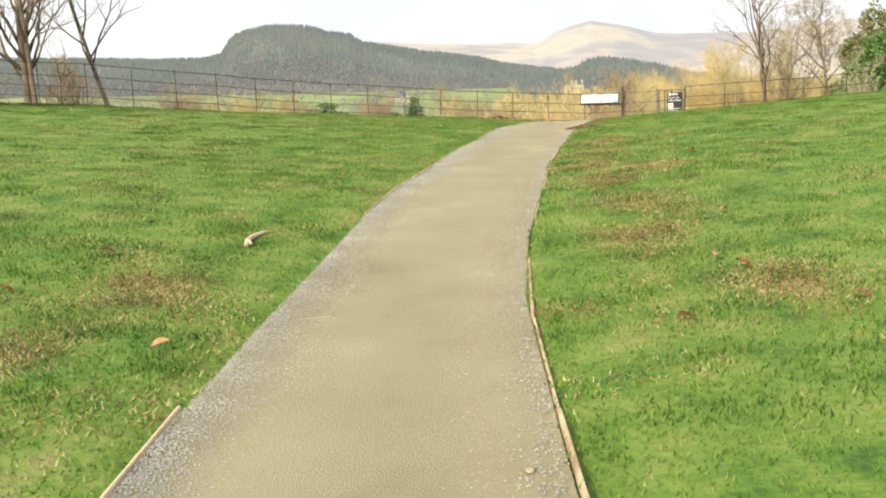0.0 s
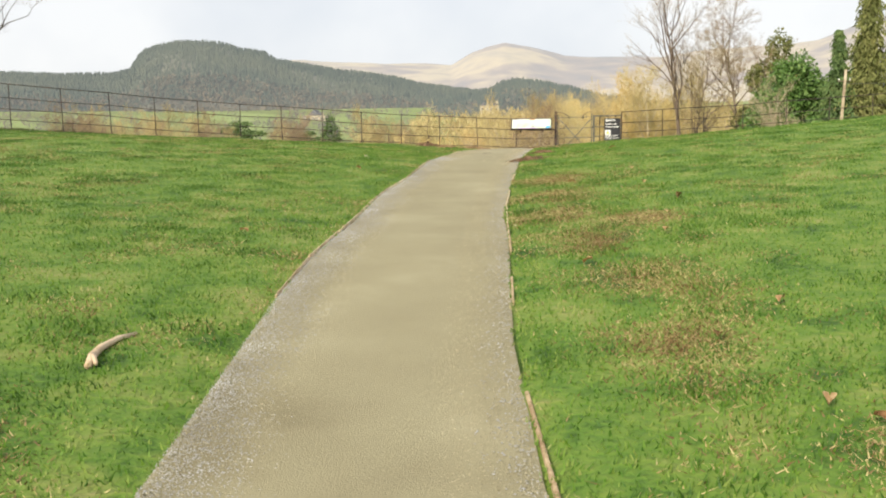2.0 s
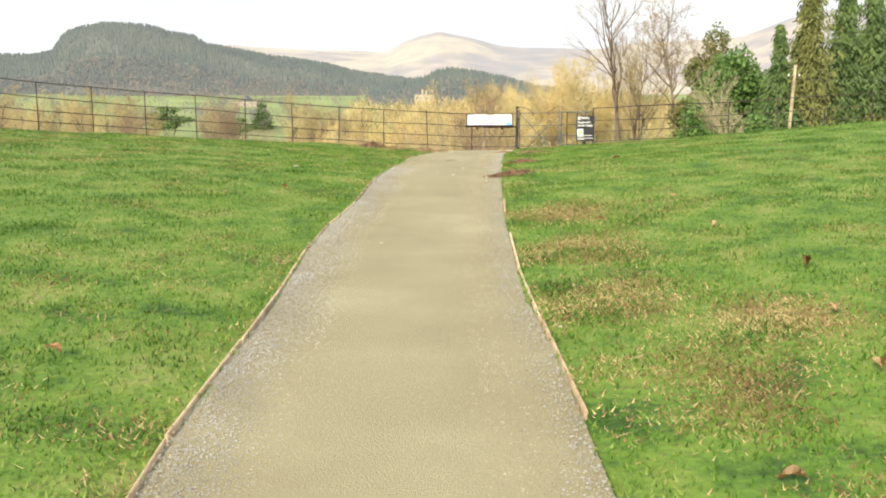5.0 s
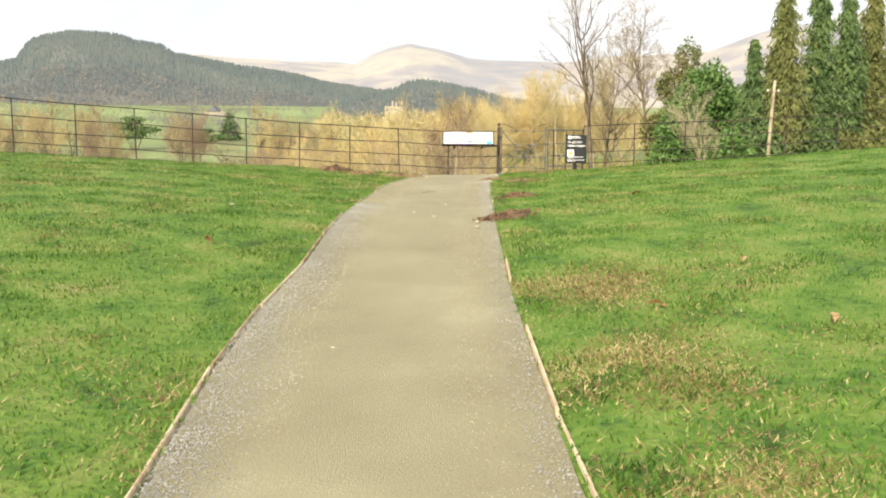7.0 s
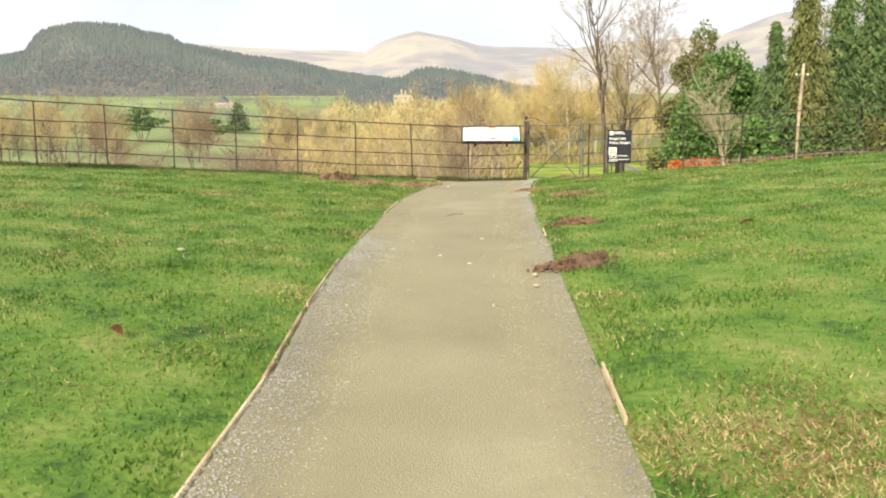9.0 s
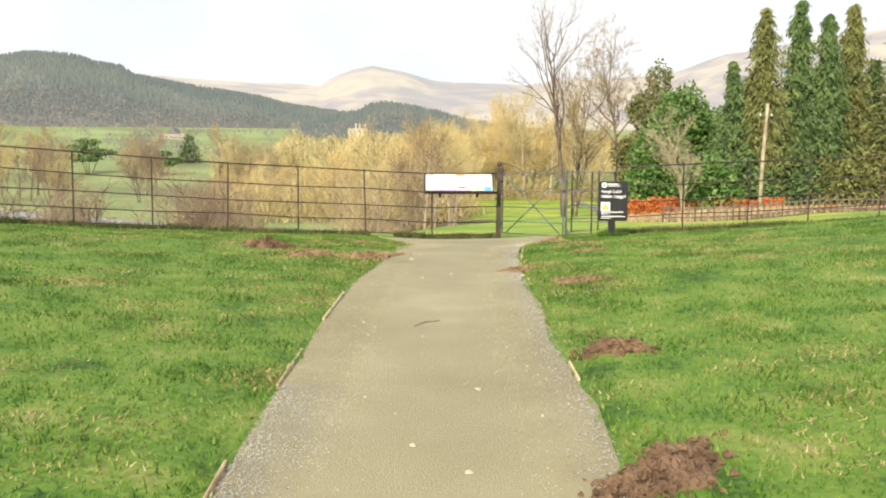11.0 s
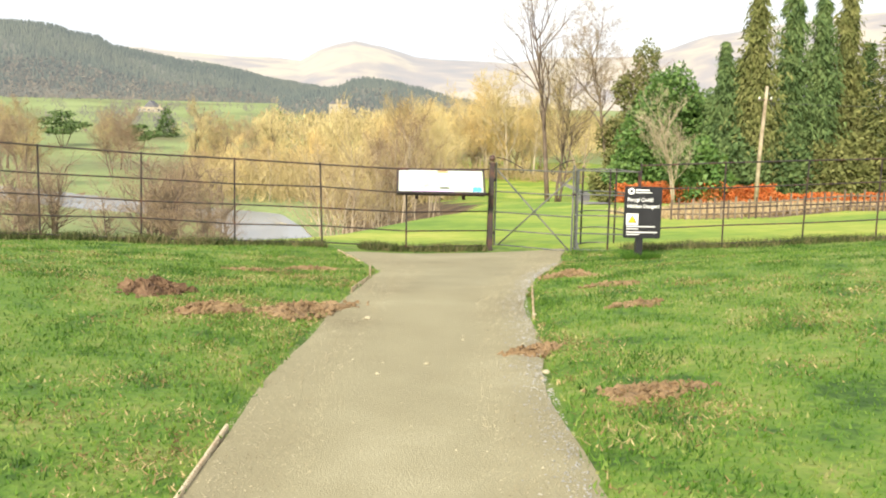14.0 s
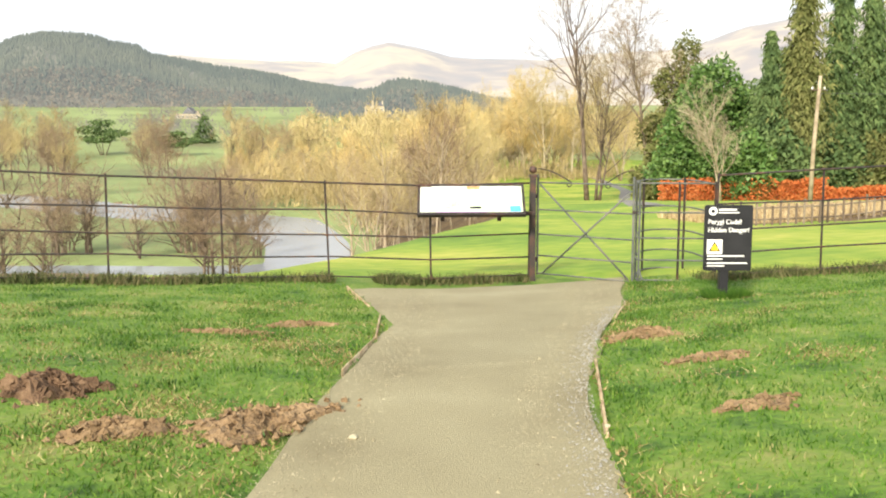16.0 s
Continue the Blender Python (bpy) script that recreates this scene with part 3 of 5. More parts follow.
def conifer(name, x, y, h, w, mat, label, seed, tiers=26, droop=0.5, columnar=False, bare=0.06, bark=None):
    r_ = np.random.default_rng(seed)
    ob = empty(name, x, y, zat(x, y))
    acc = ([], [])
    tube([(0, 0, -0.3), (0.05, 0, h * 0.5), (0, 0.03, h * 0.98)], [h * 0.022, h * 0.013, 0.02], 7, acc)
    mesh_object("trunk", acc[0], acc[1], bark or M["bark"], ob, smooth_faces=True)
    tris = []
    for i in range(tiers):
        q = bare + (1 - bare) * (i + 0.3) / tiers
        reach = w * 1.3 * ((1 - q) ** 0.7 * 0.95 + 0.05 if columnar else (1 - q) ** 0.85 + 0.06) * r_.uniform(0.8, 1.2)
        for k in range(int(9 + 7 * (1 - q))):
            a = r_.uniform(0, 6.28)
            L = reach * r_.uniform(0.35, 1.2) * (0.85 + 0.3 * math.sin(3 * a + q * 9 + seed) * math.sin(q * 23 + seed))
            z0 = h * q + r_.uniform(-0.3, 0.3) * h / tiers
            d2 = np.array([math.cos(a), math.sin(a)])
            steps = 5
            for s_ in range(steps):
                f0 = (s_ + 0.4) / steps
                c = np.array([*(d2 * L * f0), z0 - droop * L * f0 * f0 + 0.12 * L * f0])
                for _ in range(6):
                    size = (0.18 + 0.06 * h / 10) * r_.uniform(0.5, 1.7)
                    v = r_.normal(0, 1, 3) * np.array([1, 1, 0.6]) + np.array([d2[0], d2[1], -droop - (1.3 if columnar else 0.2)])
                    v = v / np.linalg.norm(v) * size * 1.7
                    s2 = np.cross(v, r_.normal(0, 1, 3))
                    s2 = s2 / (np.linalg.norm(s2) + 1e-6) * size * 0.27
                    o = c + r_.normal(0, 0.14 * reach + 0.05, 3) * np.array([1, 1, 0.7])
                    tris.append((o - s2, o + s2, o + v))
    tri_cloud("crown", np.array(tris, np.float32), mat, ob)
    return tagged(ob, label, "conifer")


def leafy(name, x, y, lobes, mat, label, seed, leaf=0.16, count=3600, category="bush", stems=True, kind=""):
    """A dense shrub or evergreen: lobes are (dx, dy, dz, radius x, radius z)."""
    r_ = np.random.default_rng(seed)
    ob = empty(name, x, y, zat(x, y))
    if stems:
        acc = ([], [])
        for dx, dy, dz, rx, rz_ in lobes:
            tube([(dx * 0.2, dy * 0.2, -0.2), (dx * 0.6, dy * 0.6, dz * 0.5), (dx, dy, dz)], [0.05 + 0.03 * rx, 0.04 + 0.02 * rx, 0.02], 5, acc)
        mesh_object("stems", acc[0], acc[1], M["bark"], ob, smooth_faces=True)
    tris = []
    vol = sum(l[3] ** 2 for l in lobes)
    for dx, dy, dz, rx, rz_ in lobes:
        for _ in range(int(count * rx ** 2 / vol)):
            v = r_.normal(0, 1, 3)
            v /= np.linalg.norm(v)
            rad = r_.uniform(0.55, 1.08) * (1 + 0.2 * math.sin(5 * v[0] + seed) * math.sin(6 * v[2] + 2))
            c = np.array([dx + v[0] * rx * rad, dy + v[1] * rx * rad, max(dz + v[2] * rz_ * rad, 0.03)])
            a = r_.normal(0, 1, 3) + v * 0.7
            a = a / np.linalg.norm(a) * leaf * r_.uniform(0.7, 1.5)
            b = np.cross(a, r_.normal(0, 1, 3))
            b = b / (np.linalg.norm(b) + 1e-6) * leaf * 0.5
            tris.append((c - b, c + b, c + a))
    tri_cloud("foliage", np.array(tris, np.float32), mat, ob)
    return tagged(ob, label, category, kind=kind)


# meadow trees beyond the gate, set by bearing from the gate view and distance


def bearing_spot(bearing, dist):
    a = radians(bearing)
    return LOOKOUT[0] + dist * math.sin(a), LOOKOUT[1] + dist * math.cos(a)


x, y = bearing_spot(22.15, 136)
bare_tree("bare_tree", x, y, bare_tree_mesh(11, 27.5, 0.42, 0.72, 3, first=0.36, twigw=0.03, sub=5), M["bark"], M["twig_brown"], "tall bare ash tree standing in the meadow")
x, y = bearing_spot(22.85, 139)
bare_tree("bare_tree", x, y, bare_tree_mesh(12, 19.0, 0.26, 0.75, 3, stems=3, first=0.3, twigw=0.03, sub=5), M["bark"], M["twig_tan"], "slender many-stemmed bare tree beside the tall ash")
x, y = bearing_spot(26.0, 150)
bare_tree("bare_tree", x, y, bare_tree_mesh(13, 24.5, 0.4, 1.0, 3, first=0.42, twigw=0.04, sub=7), M["bark"], M["twig_brown"], "spreading bare oak with dense twigs before the hills")
x, y = bearing_spot(30.2, 84)
bare_tree("bare_tree", x, y, bare_tree_mesh(14, 8.8, 0.13, 0.75, 3, stems=2, first=0.22, twigw=0.016, sub=5), M["bark_pale"], M["bark_pale"], "small pale bare birch in front of evergreens")
for be_, di, hh, sd in ((19.6, 210, 20, 81), (24.2, 200, 19, 82), (17.4, 225, 22, 83)):
    x, y = bearing_spot(be_, di)
    bare_tree("bare_tree", x, y, bare_tree_mesh(sd, hh, 0.3, 0.85, 2, stems=2, first=0.25, twigw=0.06, sub=9), M["bark_pale"], M["twig_tan"], "bare sunlit tree at the far end of the meadow")
# trees on the far side of the field's fence
bare_tree("bare_tree", -14.3, 31.6, bare_tree_mesh(15, 9.5, 0.17, 0.8, 3, stems=3, first=0.22, twigw=0.011, sub=5), M["bark"], M["twig_brown"], "dark many-stemmed bare tree behind the railings")
bare_tree("bare_tree", -11.8, 33.6, bare_tree_mesh(16, 7.6, 0.11, 0.9, 3, lean=(-0.3, 0.05), first=0.3, twigw=0.009, sub=4), M["bark"], M["twig_brown"], "leaning bare tree behind the railings")
bare_tree("bare_tree", -17.8, 33.0, bare_tree_mesh(17, 8.0, 0.13, 0.9, 3, stems=2, lean=(-0.1, 0), first=0.25, twigw=0.011, sub=5), M["bark"], M["twig_brown"], "forked bare tree with mossy trunk by the fence")
scrub = bare_tree_mesh(18, 2.6, 0.05, 1.2, 2, stems=6, first=0.1, twigw=0.008)
for i, (sx, sy) in enumerate([(-9.8, 33.5), (-8.4, 32.6), (-12.9, 32.2), (-16, 31)]):
    bare_tree("bare_shrub", sx, sy, scrub, M["bark"], M["twig_brown"], "low tangled bare shrub behind the railings", 0.8 + 0.15 * i, 70 * i, "shrubs behind the railings")

# evergreens and cypresses behind the hedge: bearing, distance, rise of the tip, half width
for be_, di, rise, w, mt, cd, lb in [
    (32.9, 101, 0.103, 2.7, "needles", True, "slender dark spire of a cypress"),
    (34.7, 102, 0.16, 4.2, "needles_olive", True, "tall olive drooping cypress in a dense row"),
    (36.7, 107, 0.166, 4.0, "needles", True, "tall dark drooping cypress in a dense row"),
    (38.3, 108, 0.15, 3.8, "needles", True, "tall dark drooping cypress in a dense row"),
    (39.6, 112, 0.158, 3.6, "needles_olive", True, "tall olive drooping cypress in a dense row"),
    (42.6, 108, 0.138, 6.4, "needles_olive", False, "broad brownish yew with drooping boughs"),
    (46.0, 112, 0.135, 6.4, "needles", False, "broad dark yew with drooping boughs"),
    (50.0, 118, 0.13, 6.4, "needles_olive", False, "broad brownish yew with drooping boughs"),
    (33.8, 116, 0.085, 5.0, "needles", False, "dark fir behind the cypress row"),
    (40.8, 118, 0.1, 5.0, "needles", False, "dark fir behind the cypress row"),
]:
    x, y = bearing_spot(be_, di)
    conifer("cypress_tree" if cd else "yew_tree", x, y, 1.87 + rise * di - zat(x, y), w, M[mt], lb, int(be_ * 10), tiers=44 if cd else 30, droop=0.75 if cd else 0.3, columnar=cd, bare=0.02)
for be_, di, lobes, mt, lb, n in [
    (28.0, 154, [(0, 0, 23.4, 2.2, 3.2), (-2.6, 0, 18.6, 3.0, 2.8), (2.8, 0, 17.6, 3.2, 2.8), (0, 0, 14.0, 3.6, 3.2), (-4.4, 0, 11.0, 3.6, 3.0), (3.6, 0, 9.0, 4.2, 4.0), (-2.0, 0, 5.0, 4.6, 4.6)], "needles_olive", "rough-crowned olive pine behind the oak", 9000),
    (29.6, 116, [(0, 0, 13.4, 3.4, 4.0), (-2.8, 0, 8.6, 3.6, 4.6), (2.6, 0.5, 9.4, 3.4, 4.6), (0.2, 0, 4.0, 5.0, 4.0), (-4.4, 0, 3.8, 3.4, 3.6)], "evergreen", "broad evergreen holly with glossy green leaves", 11000),
    (31.4, 120, [(0, 0, 10.4, 3.2, 4.2), (1.3, 0, 5.4, 4.2, 4.6), (-1.8, 0, 7.4, 3.4, 4.2)], "needles", "dark evergreen yew beside the cypresses", 8000),
    (27.2, 128, [(0, 0, 4.5, 3.4, 4.4), (2.4, 0, 3.0, 3.0, 3.0), (-2.6, 0, 2.6, 2.8, 2.6)], "needles_olive", "ivy-clad olive thicket under the oak", 6000),
    (31.6, 91, [(0, 0, 3.0, 2.4, 3.0), (1.6, 0, 1.8, 2.0, 1.8), (-1.6, 0, 1.6, 1.8, 1.6)], "evergreen", "bright green laurel at the end of the hedge", 5000),
    (33.4, 99, [(0, 0, 3.6, 2.6, 3.6), (2.2, 0, 2.6, 2.4, 2.6), (-2.0, 0, 2.2, 2.2, 2.2)], "needles", "dense dark laurel behind the beech hedge", 6000),
    (36.2, 103, [(0, 0, 3.8, 2.8, 3.4), (2.8, 0, 3.0, 2.6, 2.8), (-2.4, 0, 2.4, 2.4, 2.2)], "needles", "tall evergreen shrub behind the beech hedge", 6000),
    (39.4, 106, [(0, 0, 3.6, 3.4, 3.4), (3.4, 0, 4.0, 3.2, 3.8), (-2.6, 0, 2.0, 2.4, 2.0)], "needles_olive", "spreading yew with low drooping branches", 6500),
    (43.5, 110, [(0, 0, 3.6, 3.8, 3.8), (3.4, 0, 4.8, 3.4, 4.4)], "needles", "dark spreading yew near the garden", 5500),
]:
    x, y = bearing_spot(be_, di)
    leafy("evergreen_bush", x, y, lobes, M[mt], lb, int(be_ * 7), leaf=0.44, count=int(n * 1.7))
# russet beech hedge
r_ = np.random.default_rng(31)
hx0, hy0 = plan(20.8, 85)
hedge = empty("beech_hedge", hx0, hy0, zat(hx0, hy0))
tris, acc = [], ([], [])
for i in range(15000):
    lat = r_.uniform(20.8, 48.0)
    dep = 85 + r_.normal(0, 0.5)
    x, y = plan(lat, dep)
    topz = 2.0 + 0.16 * math.sin(lat * 1.1) + 0.12 * math.sin(lat * 3.3)
    if lat > 36.5:
        topz *= 0.62
    c = np.array([x - hx0, y - hy0, zat(x, y) - zat(hx0, hy0) + r_.uniform(0.05, topz)])
    a = r_.normal(0, 1, 3)
    a = a / np.linalg.norm(a) * 0.22
    b = np.cross(a, r_.normal(0, 1, 3))
    b = b / np.linalg.norm(b) * 0.1
    tris.append((c - b, c + b, c + a))
for i in range(66):
    x, y = plan(20.9 + i * 0.41, 85)
    z = zat(x, y) - zat(hx0, hy0)
    tube([(x - hx0, y - hy0, z - 0.1), (x - hx0 + 0.05, y - hy0, z + (1.3 if i < 38 else 0.8))], [0.03, 0.012], 4, acc)
tri_cloud("foliage", np.array(tris, np.float32), M["beech"], hedge)
mesh_object("stems", acc[0], acc[1], M["bark"], hedge)
tagged(hedge, "clipped beech hedge keeping its russet winter leaves", "hedge")

# woods in the valley and on the bank
protos = [bare_tree_mesh(40 + i, 11 + 1.5 * (i % 3), 0.2, 0.9, 2, first=0.2, twigw=0.036, sub=10, stems=1 + (i % 2)) for i in range(5)]
slim = [bare_tree_mesh(60 + i, 9.5, 0.1, 0.7, 2, first=0.3, twigw=0.024, sub=8, lean=(0.08 * (i - 1), 0)) for i in range(3)]
low = [bare_tree_mesh(70 + i, 6.0, 0.12, 1.25, 2, first=0.15, twigw=0.013, sub=6, stems=4) for i in range(3)]
made = {}
wr = random.Random(4)


def plant(kind, meshes, k, lat, dep, bark, twig, label, scale, group):
    x, y = plan(lat, dep)
    m_ = pose(x, y, zat(x, y), 0, 0, wr.uniform(0, 360))
    key = (kind, k, twig)
    if key not in made:
        made[key] = bare_tree(kind, x, y, meshes[k], M[bark], M[twig], label, 1.0, 0, group)
        made[key].scale = (scale,) * 3
        return
    ob = copy_thing(made[key], m_)
    ob.scale = (scale,) * 3


def canopy(px):
    """Rise over run of the wood's top along the view from the gate."""
    return float(np.interp(px, [-0.3, -0.23, -0.125, -0.06, 0.0, 0.065, 0.16], [-0.026, -0.022, -0.017, -0.003, 0.012, 0.04, 0.036]))


for i in range(210):     # sunlit woods
    dep = wr.uniform(92, 250)
    px = wr.uniform(-0.24, 0.17)
    if px < -0.09 and dep < 130 or px > 0.045 and dep < 205:
        continue
    x, y = plan(px * dep, dep)
    tall = max(5.0, (1.87 + canopy(px) * dep - zat(x, y)) * wr.uniform(0.7, 1.03))
    plant("bare_woodland_tree", protos, i % 5, px * dep, dep, "bark_pale", ("twig_orange", "twig_tan", "twig_orange", "twig_brown" if px < -0.12 else "twig_orange")[i % 4], "bare tree with tan sunlit twigs in the riverside wood", tall / 13.5, "riverside wood")
for i in range(64):      # slim trees on the river bank
    dep = wr.uniform(44, 88)
    lat = wr.uniform(-0.1, 0.09) * dep
    bx, by = plan(lat, dep)
    if bx > shoulder(by) - 4.5 or river_gap(bx, by) < 1:
        continue
    plant("bank_tree", slim, i % 3, lat, dep, "bark_pale", ("twig_tan", "twig_brown")[i % 2], "slim pale-stemmed tree on the river bank", wr.uniform(0.5, 0.75), "trees on the river bank")
for i in range(14):      # brown willows by the water
    dep = wr.choice([79, 81, 100, 104, 132])
    lat = wr.choice([wr.uniform(-0.5, -0.38), wr.uniform(-0.3, -0.24)]) * dep
    plant("willow_bush", low, i % 3, lat, dep + wr.uniform(-1, 3), "bark", "twig_brown", "bare brown willow leaning by the water", wr.uniform(0.8, 1.4), "willows by the river")
for lat, dep in ((-16.5, 79), (-19.5, 86), (-15.5, 66), (-18, 67), (-33, 66), (-37, 66.5), (-29, 64), (-26.5, 77), (-34, 79), (-38.5, 80)):
    plant("willow_bush", low, 0, lat, dep, "bark", "twig_brown", "bare brown willow leaning by the water", wr.uniform(0.9, 1.3), "willows by the river")
for i in range(84):      # parkland trees across the valley
    dep = wr.uniform(140, 320)
    px = wr.uniform(-0.62, -0.14)
    if -0.305 < px < -0.235 or -0.42 < px < -0.34:
        continue
    lat = px * dep
    plant("parkland_tree", protos, i % 5, lat, dep, "bark", ("twig_brown", "twig_tan")[i % 2], "bare parkland tree in the valley fields", wr.uniform(0.7, 1.1), "parkland trees")
for px, dep, rise, w, lb in ((-0.265, 400, 0.024, 7.5, "tall dark lone conifer in the valley park"), (-0.379, 330, 0.0145, 10.5, "wide dark cedar in the valley park"), (-0.296, 330, 0.001, 8.5, "low dark cedar in the valley park"), (-0.14, 420, 0.018, 4.5, "dark narrow yew by the far wood"), (-0.152, 430, 0.012, 7, "dark conifer by the far wood"), (-0.168, 400, -0.004, 8, "dark conifer by the far wood"), (-0.104, 440, 0.014, 5, "dark conifer by the far wood")):
    x, y = plan(px * dep, dep)
    hh = 1.87 + rise * dep - zat(x, y)
    if w < 8:
        lobes = [(0, 0, hh * q, max(0.5, w * 0.75 * (1 - q) ** 0.8), hh * 0.1) for q in (0.12, 0.24, 0.36, 0.48, 0.6, 0.72, 0.84, 0.94)]
    else:
        lobes = [(0, 0, hh * 0.9, w * 0.4, hh * 0.09), (-w * 0.4, 0, hh * 0.7, w * 0.5, hh * 0.1), (w * 0.4, 0.5, hh * 0.62, w * 0.55, hh * 0.1), (-w * 0.15, -0.5, hh * 0.45, w * 0.6, hh * 0.1)]
    leafy("parkland_conifer", x, y, lobes, M["needles"], lb, int(dep + px * 100), leaf=0.8, count=1500, category="conifer")

r_ = np.random.default_rng(91)
tris = []
while len(tris) < 52000:
    dep = r_.uniform(88, 230)
    px = r_.uniform(-0.24, 0.2)
    if px < -0.085 and dep < 128:
        continue
    if px > 0.045 and dep < 200:
        continue
    x, y = plan(px * dep, dep)
    clump = 2.6 + 2.2 * math.sin(x * 0.31 + 2) * math.sin(y * 0.23) + 1.2 * math.sin(x * 0.9) * math.sin(y * 0.7)
    z0 = zat(x, y)
    for _ in range(8):
        o = np.array([x, y, z0]) + np.array([r_.normal(0, 1.3), r_.normal(0, 1.3), r_.uniform(-0.2, max(clump, 0.6) * 1.2)])
        v = np.array([r_.normal(0, 0.5), r_.normal(0, 0.5), 1.0]) * r_.uniform(0.6, 1.7)
        s_ = np.array([r_.normal(0, 1), r_.normal(0, 1), 0.2])
        s_ = s_ / np.linalg.norm(s_) * r_.uniform(0.04, 0.09)
        tris.append((o - s_, o + s_, o + v))
tagged(tri_cloud("riverside_thicket", np.array(tris, np.float32), M["twig_tan"]), "tan leafless undergrowth between the woodland trees", "thicket", kind="stuff")

# ---- far buildings ----


def house(name, x, y, rz, w, d, h, label, gables, towers=()):
    ob = empty(name, x, y, zat(x, y), rz)
    bm = box_bm(w, d, h, 0.05, (0, 0, h / 2 - 0.5))
    part("wall", bm, M["stone_wall"], ob)
    for gx_, gw in gables:
        bm = bmesh.new()
        vs_ = [bm.verts.new(v) for v in ((gx_ - gw / 2, -d / 2 - 0.3, h - 0.5), (gx_ + gw / 2, -d / 2 - 0.3, h - 0.5), (gx_, -d / 2 - 0.3, h - 0.5 + gw * 0.5), (gx_ - gw / 2, d / 2 + 0.3, h - 0.5), (gx_ + gw / 2, d / 2 + 0.3, h - 0.5), (gx_, d / 2 + 0.3, h - 0.5 + gw * 0.5))]
        for f in ((0, 1, 2), (5, 4, 3), (0, 2, 5, 3), (1, 4, 5, 2), (0, 3, 4, 1)):
            bm.faces.new([vs_[k] for k in f])
        part("roof", bm, M["slate"], ob)
    for tx, tw, th in towers:
        part("chimney", box_bm(tw, tw, th, 0.04, (tx, 0, h + th / 2 - 0.6)), M["stone_wall"], ob)
    for i in range(int(w / 3)):
        for lv in range(max(1, int(h / 3.2))):
            wx = -w / 2 + 1.5 + i * 3
            win = part("window", box_bm(1.1, 0.16, 1.5, 0.02, (wx, -d / 2 - 0.03, 1.2 + lv * 3)), M["white"], ob)
            part("pane", box_bm(0.9, 0.06, 1.3, 0.01, (wx, -d / 2 - 0.12, 1.2 + lv * 3)), M["dark_pane"], win)
    return tagged(ob, label, "house")


x, y = plan(-0.0755 * 560, 560)
house("manor_house", x, y, -8, 12, 9, 10, "pale stone manor house half hidden by trees", [(-3.6, 4.6), (3.6, 4.6)], [(-1, 1.2, 3.4), (1.4, 1.2, 2.8), (5, 1.0, 3.2)])
x, y = plan(-0.28 * 570, 570)
house("farmhouse", x, y, -20, 16, 7, 3.6, "white farmhouse at the foot of the woods", [(0, 8)], [(5, 0.8, 2)])
# ---- telegraph pole with wires ----
x, y = plan(23.7, 57.3)
pole = empty("telegraph_pole", x, y, zat(x, y))
tube_part("mast", [(0, 0, -0.3), (0.06, 0, 3.5), (0.3, 0, 8.0)], [0.15, 0.13, 0.1], M["bark_pale"], pole, 10)
tube_part("cross_arm", [(-0.35, 0, 7.1), (0.75, 0, 7.1)], 0.05, M["bark"], pole, 6)
for q in (-0.25, 0.65):
    tube_part("insulator", [(q, 0, 7.12), (q, 0, 7.22), (q, 0, 7.3)], [0.03, 0.06, 0.03], M["white"], pole, 8)
wx, wy = plan(70, 30)
dx, dy = wx - x, wy - y
tube_part("wire", [(0.2 + dx * q, dy * q, 6.9 - 2.2 * q * (1 - q) * 2 + 2.0 * q) for q in np.linspace(0, 1, 14)], 0.014, M["cable"], pole, 4)
tagged(pole, "weathered wooden telegraph pole with a sagging wire", "telegraph pole")

# garden paling beyond the meadow
px0, py0 = plan(7.4, 22.6)
pal = empty("paling_fence", px0, py0, zat(px0, py0))
for i in range(72):
    x, y = plan(7.4 + i * 0.22, 22.6 + 0.04 * i)
    z = zat(x, y) - zat(px0, py0)
    hh = 0.62 + 0.08 * math.sin(i * 2.3)
    part("pale", box_bm(0.05, 0.03, hh, 0, (x - px0, y - py0, z + hh / 2 - 0.05)), M["bark"], pal)
a, b = plan(7.4, 22.64), plan(7.4 + 71 * 0.22, 22.64 + 0.04 * 71)
for hz in (0.15, 0.45):
    tube_part("rail", [(a[0] - px0 + (b[0] - a[0]) * q, a[1] - py0 + (b[1] - a[1]) * q, zat(a[0] + (b[0] - a[0]) * q, a[1] + (b[1] - a[1]) * q) - zat(px0, py0) + hz) for q in np.linspace(0, 1, 12)], 0.025, M["bark"], pal, 5)
tagged(pal, "low weathered paling fence round a garden", "fence")
r_ = np.random.default_rng(77)
tris = []
for i in range(16000):
    lat, dep = r_.uniform(7.5, 24), r_.uniform(24, 31)
    x, y = plan(lat, dep)
    z = zat(x, y)
    hgt = r_.uniform(0.08, 0.34)
    a = r_.uniform(0, 6.28)
    s2 = np.array([math.cos(a), math.sin(a), 0]) * 0.03
    o = np.array([x, y, z])
    tris.append((o - s2, o + s2, o + np.array([r_.normal(0, 0.12), r_.normal(0, 0.12), hgt])))
tagged(tri_cloud("dead_stems", np.array(tris, np.float32), M["straw"]), "straw-coloured dead stems in the garden beds", "plants", kind="stuff")

# ---- iron park fence ----
RAILS = ((1.22, 0.013), (0.87, 0.011), (0.58, 0.011), (0.31, 0.011), (0.06, 0.011))


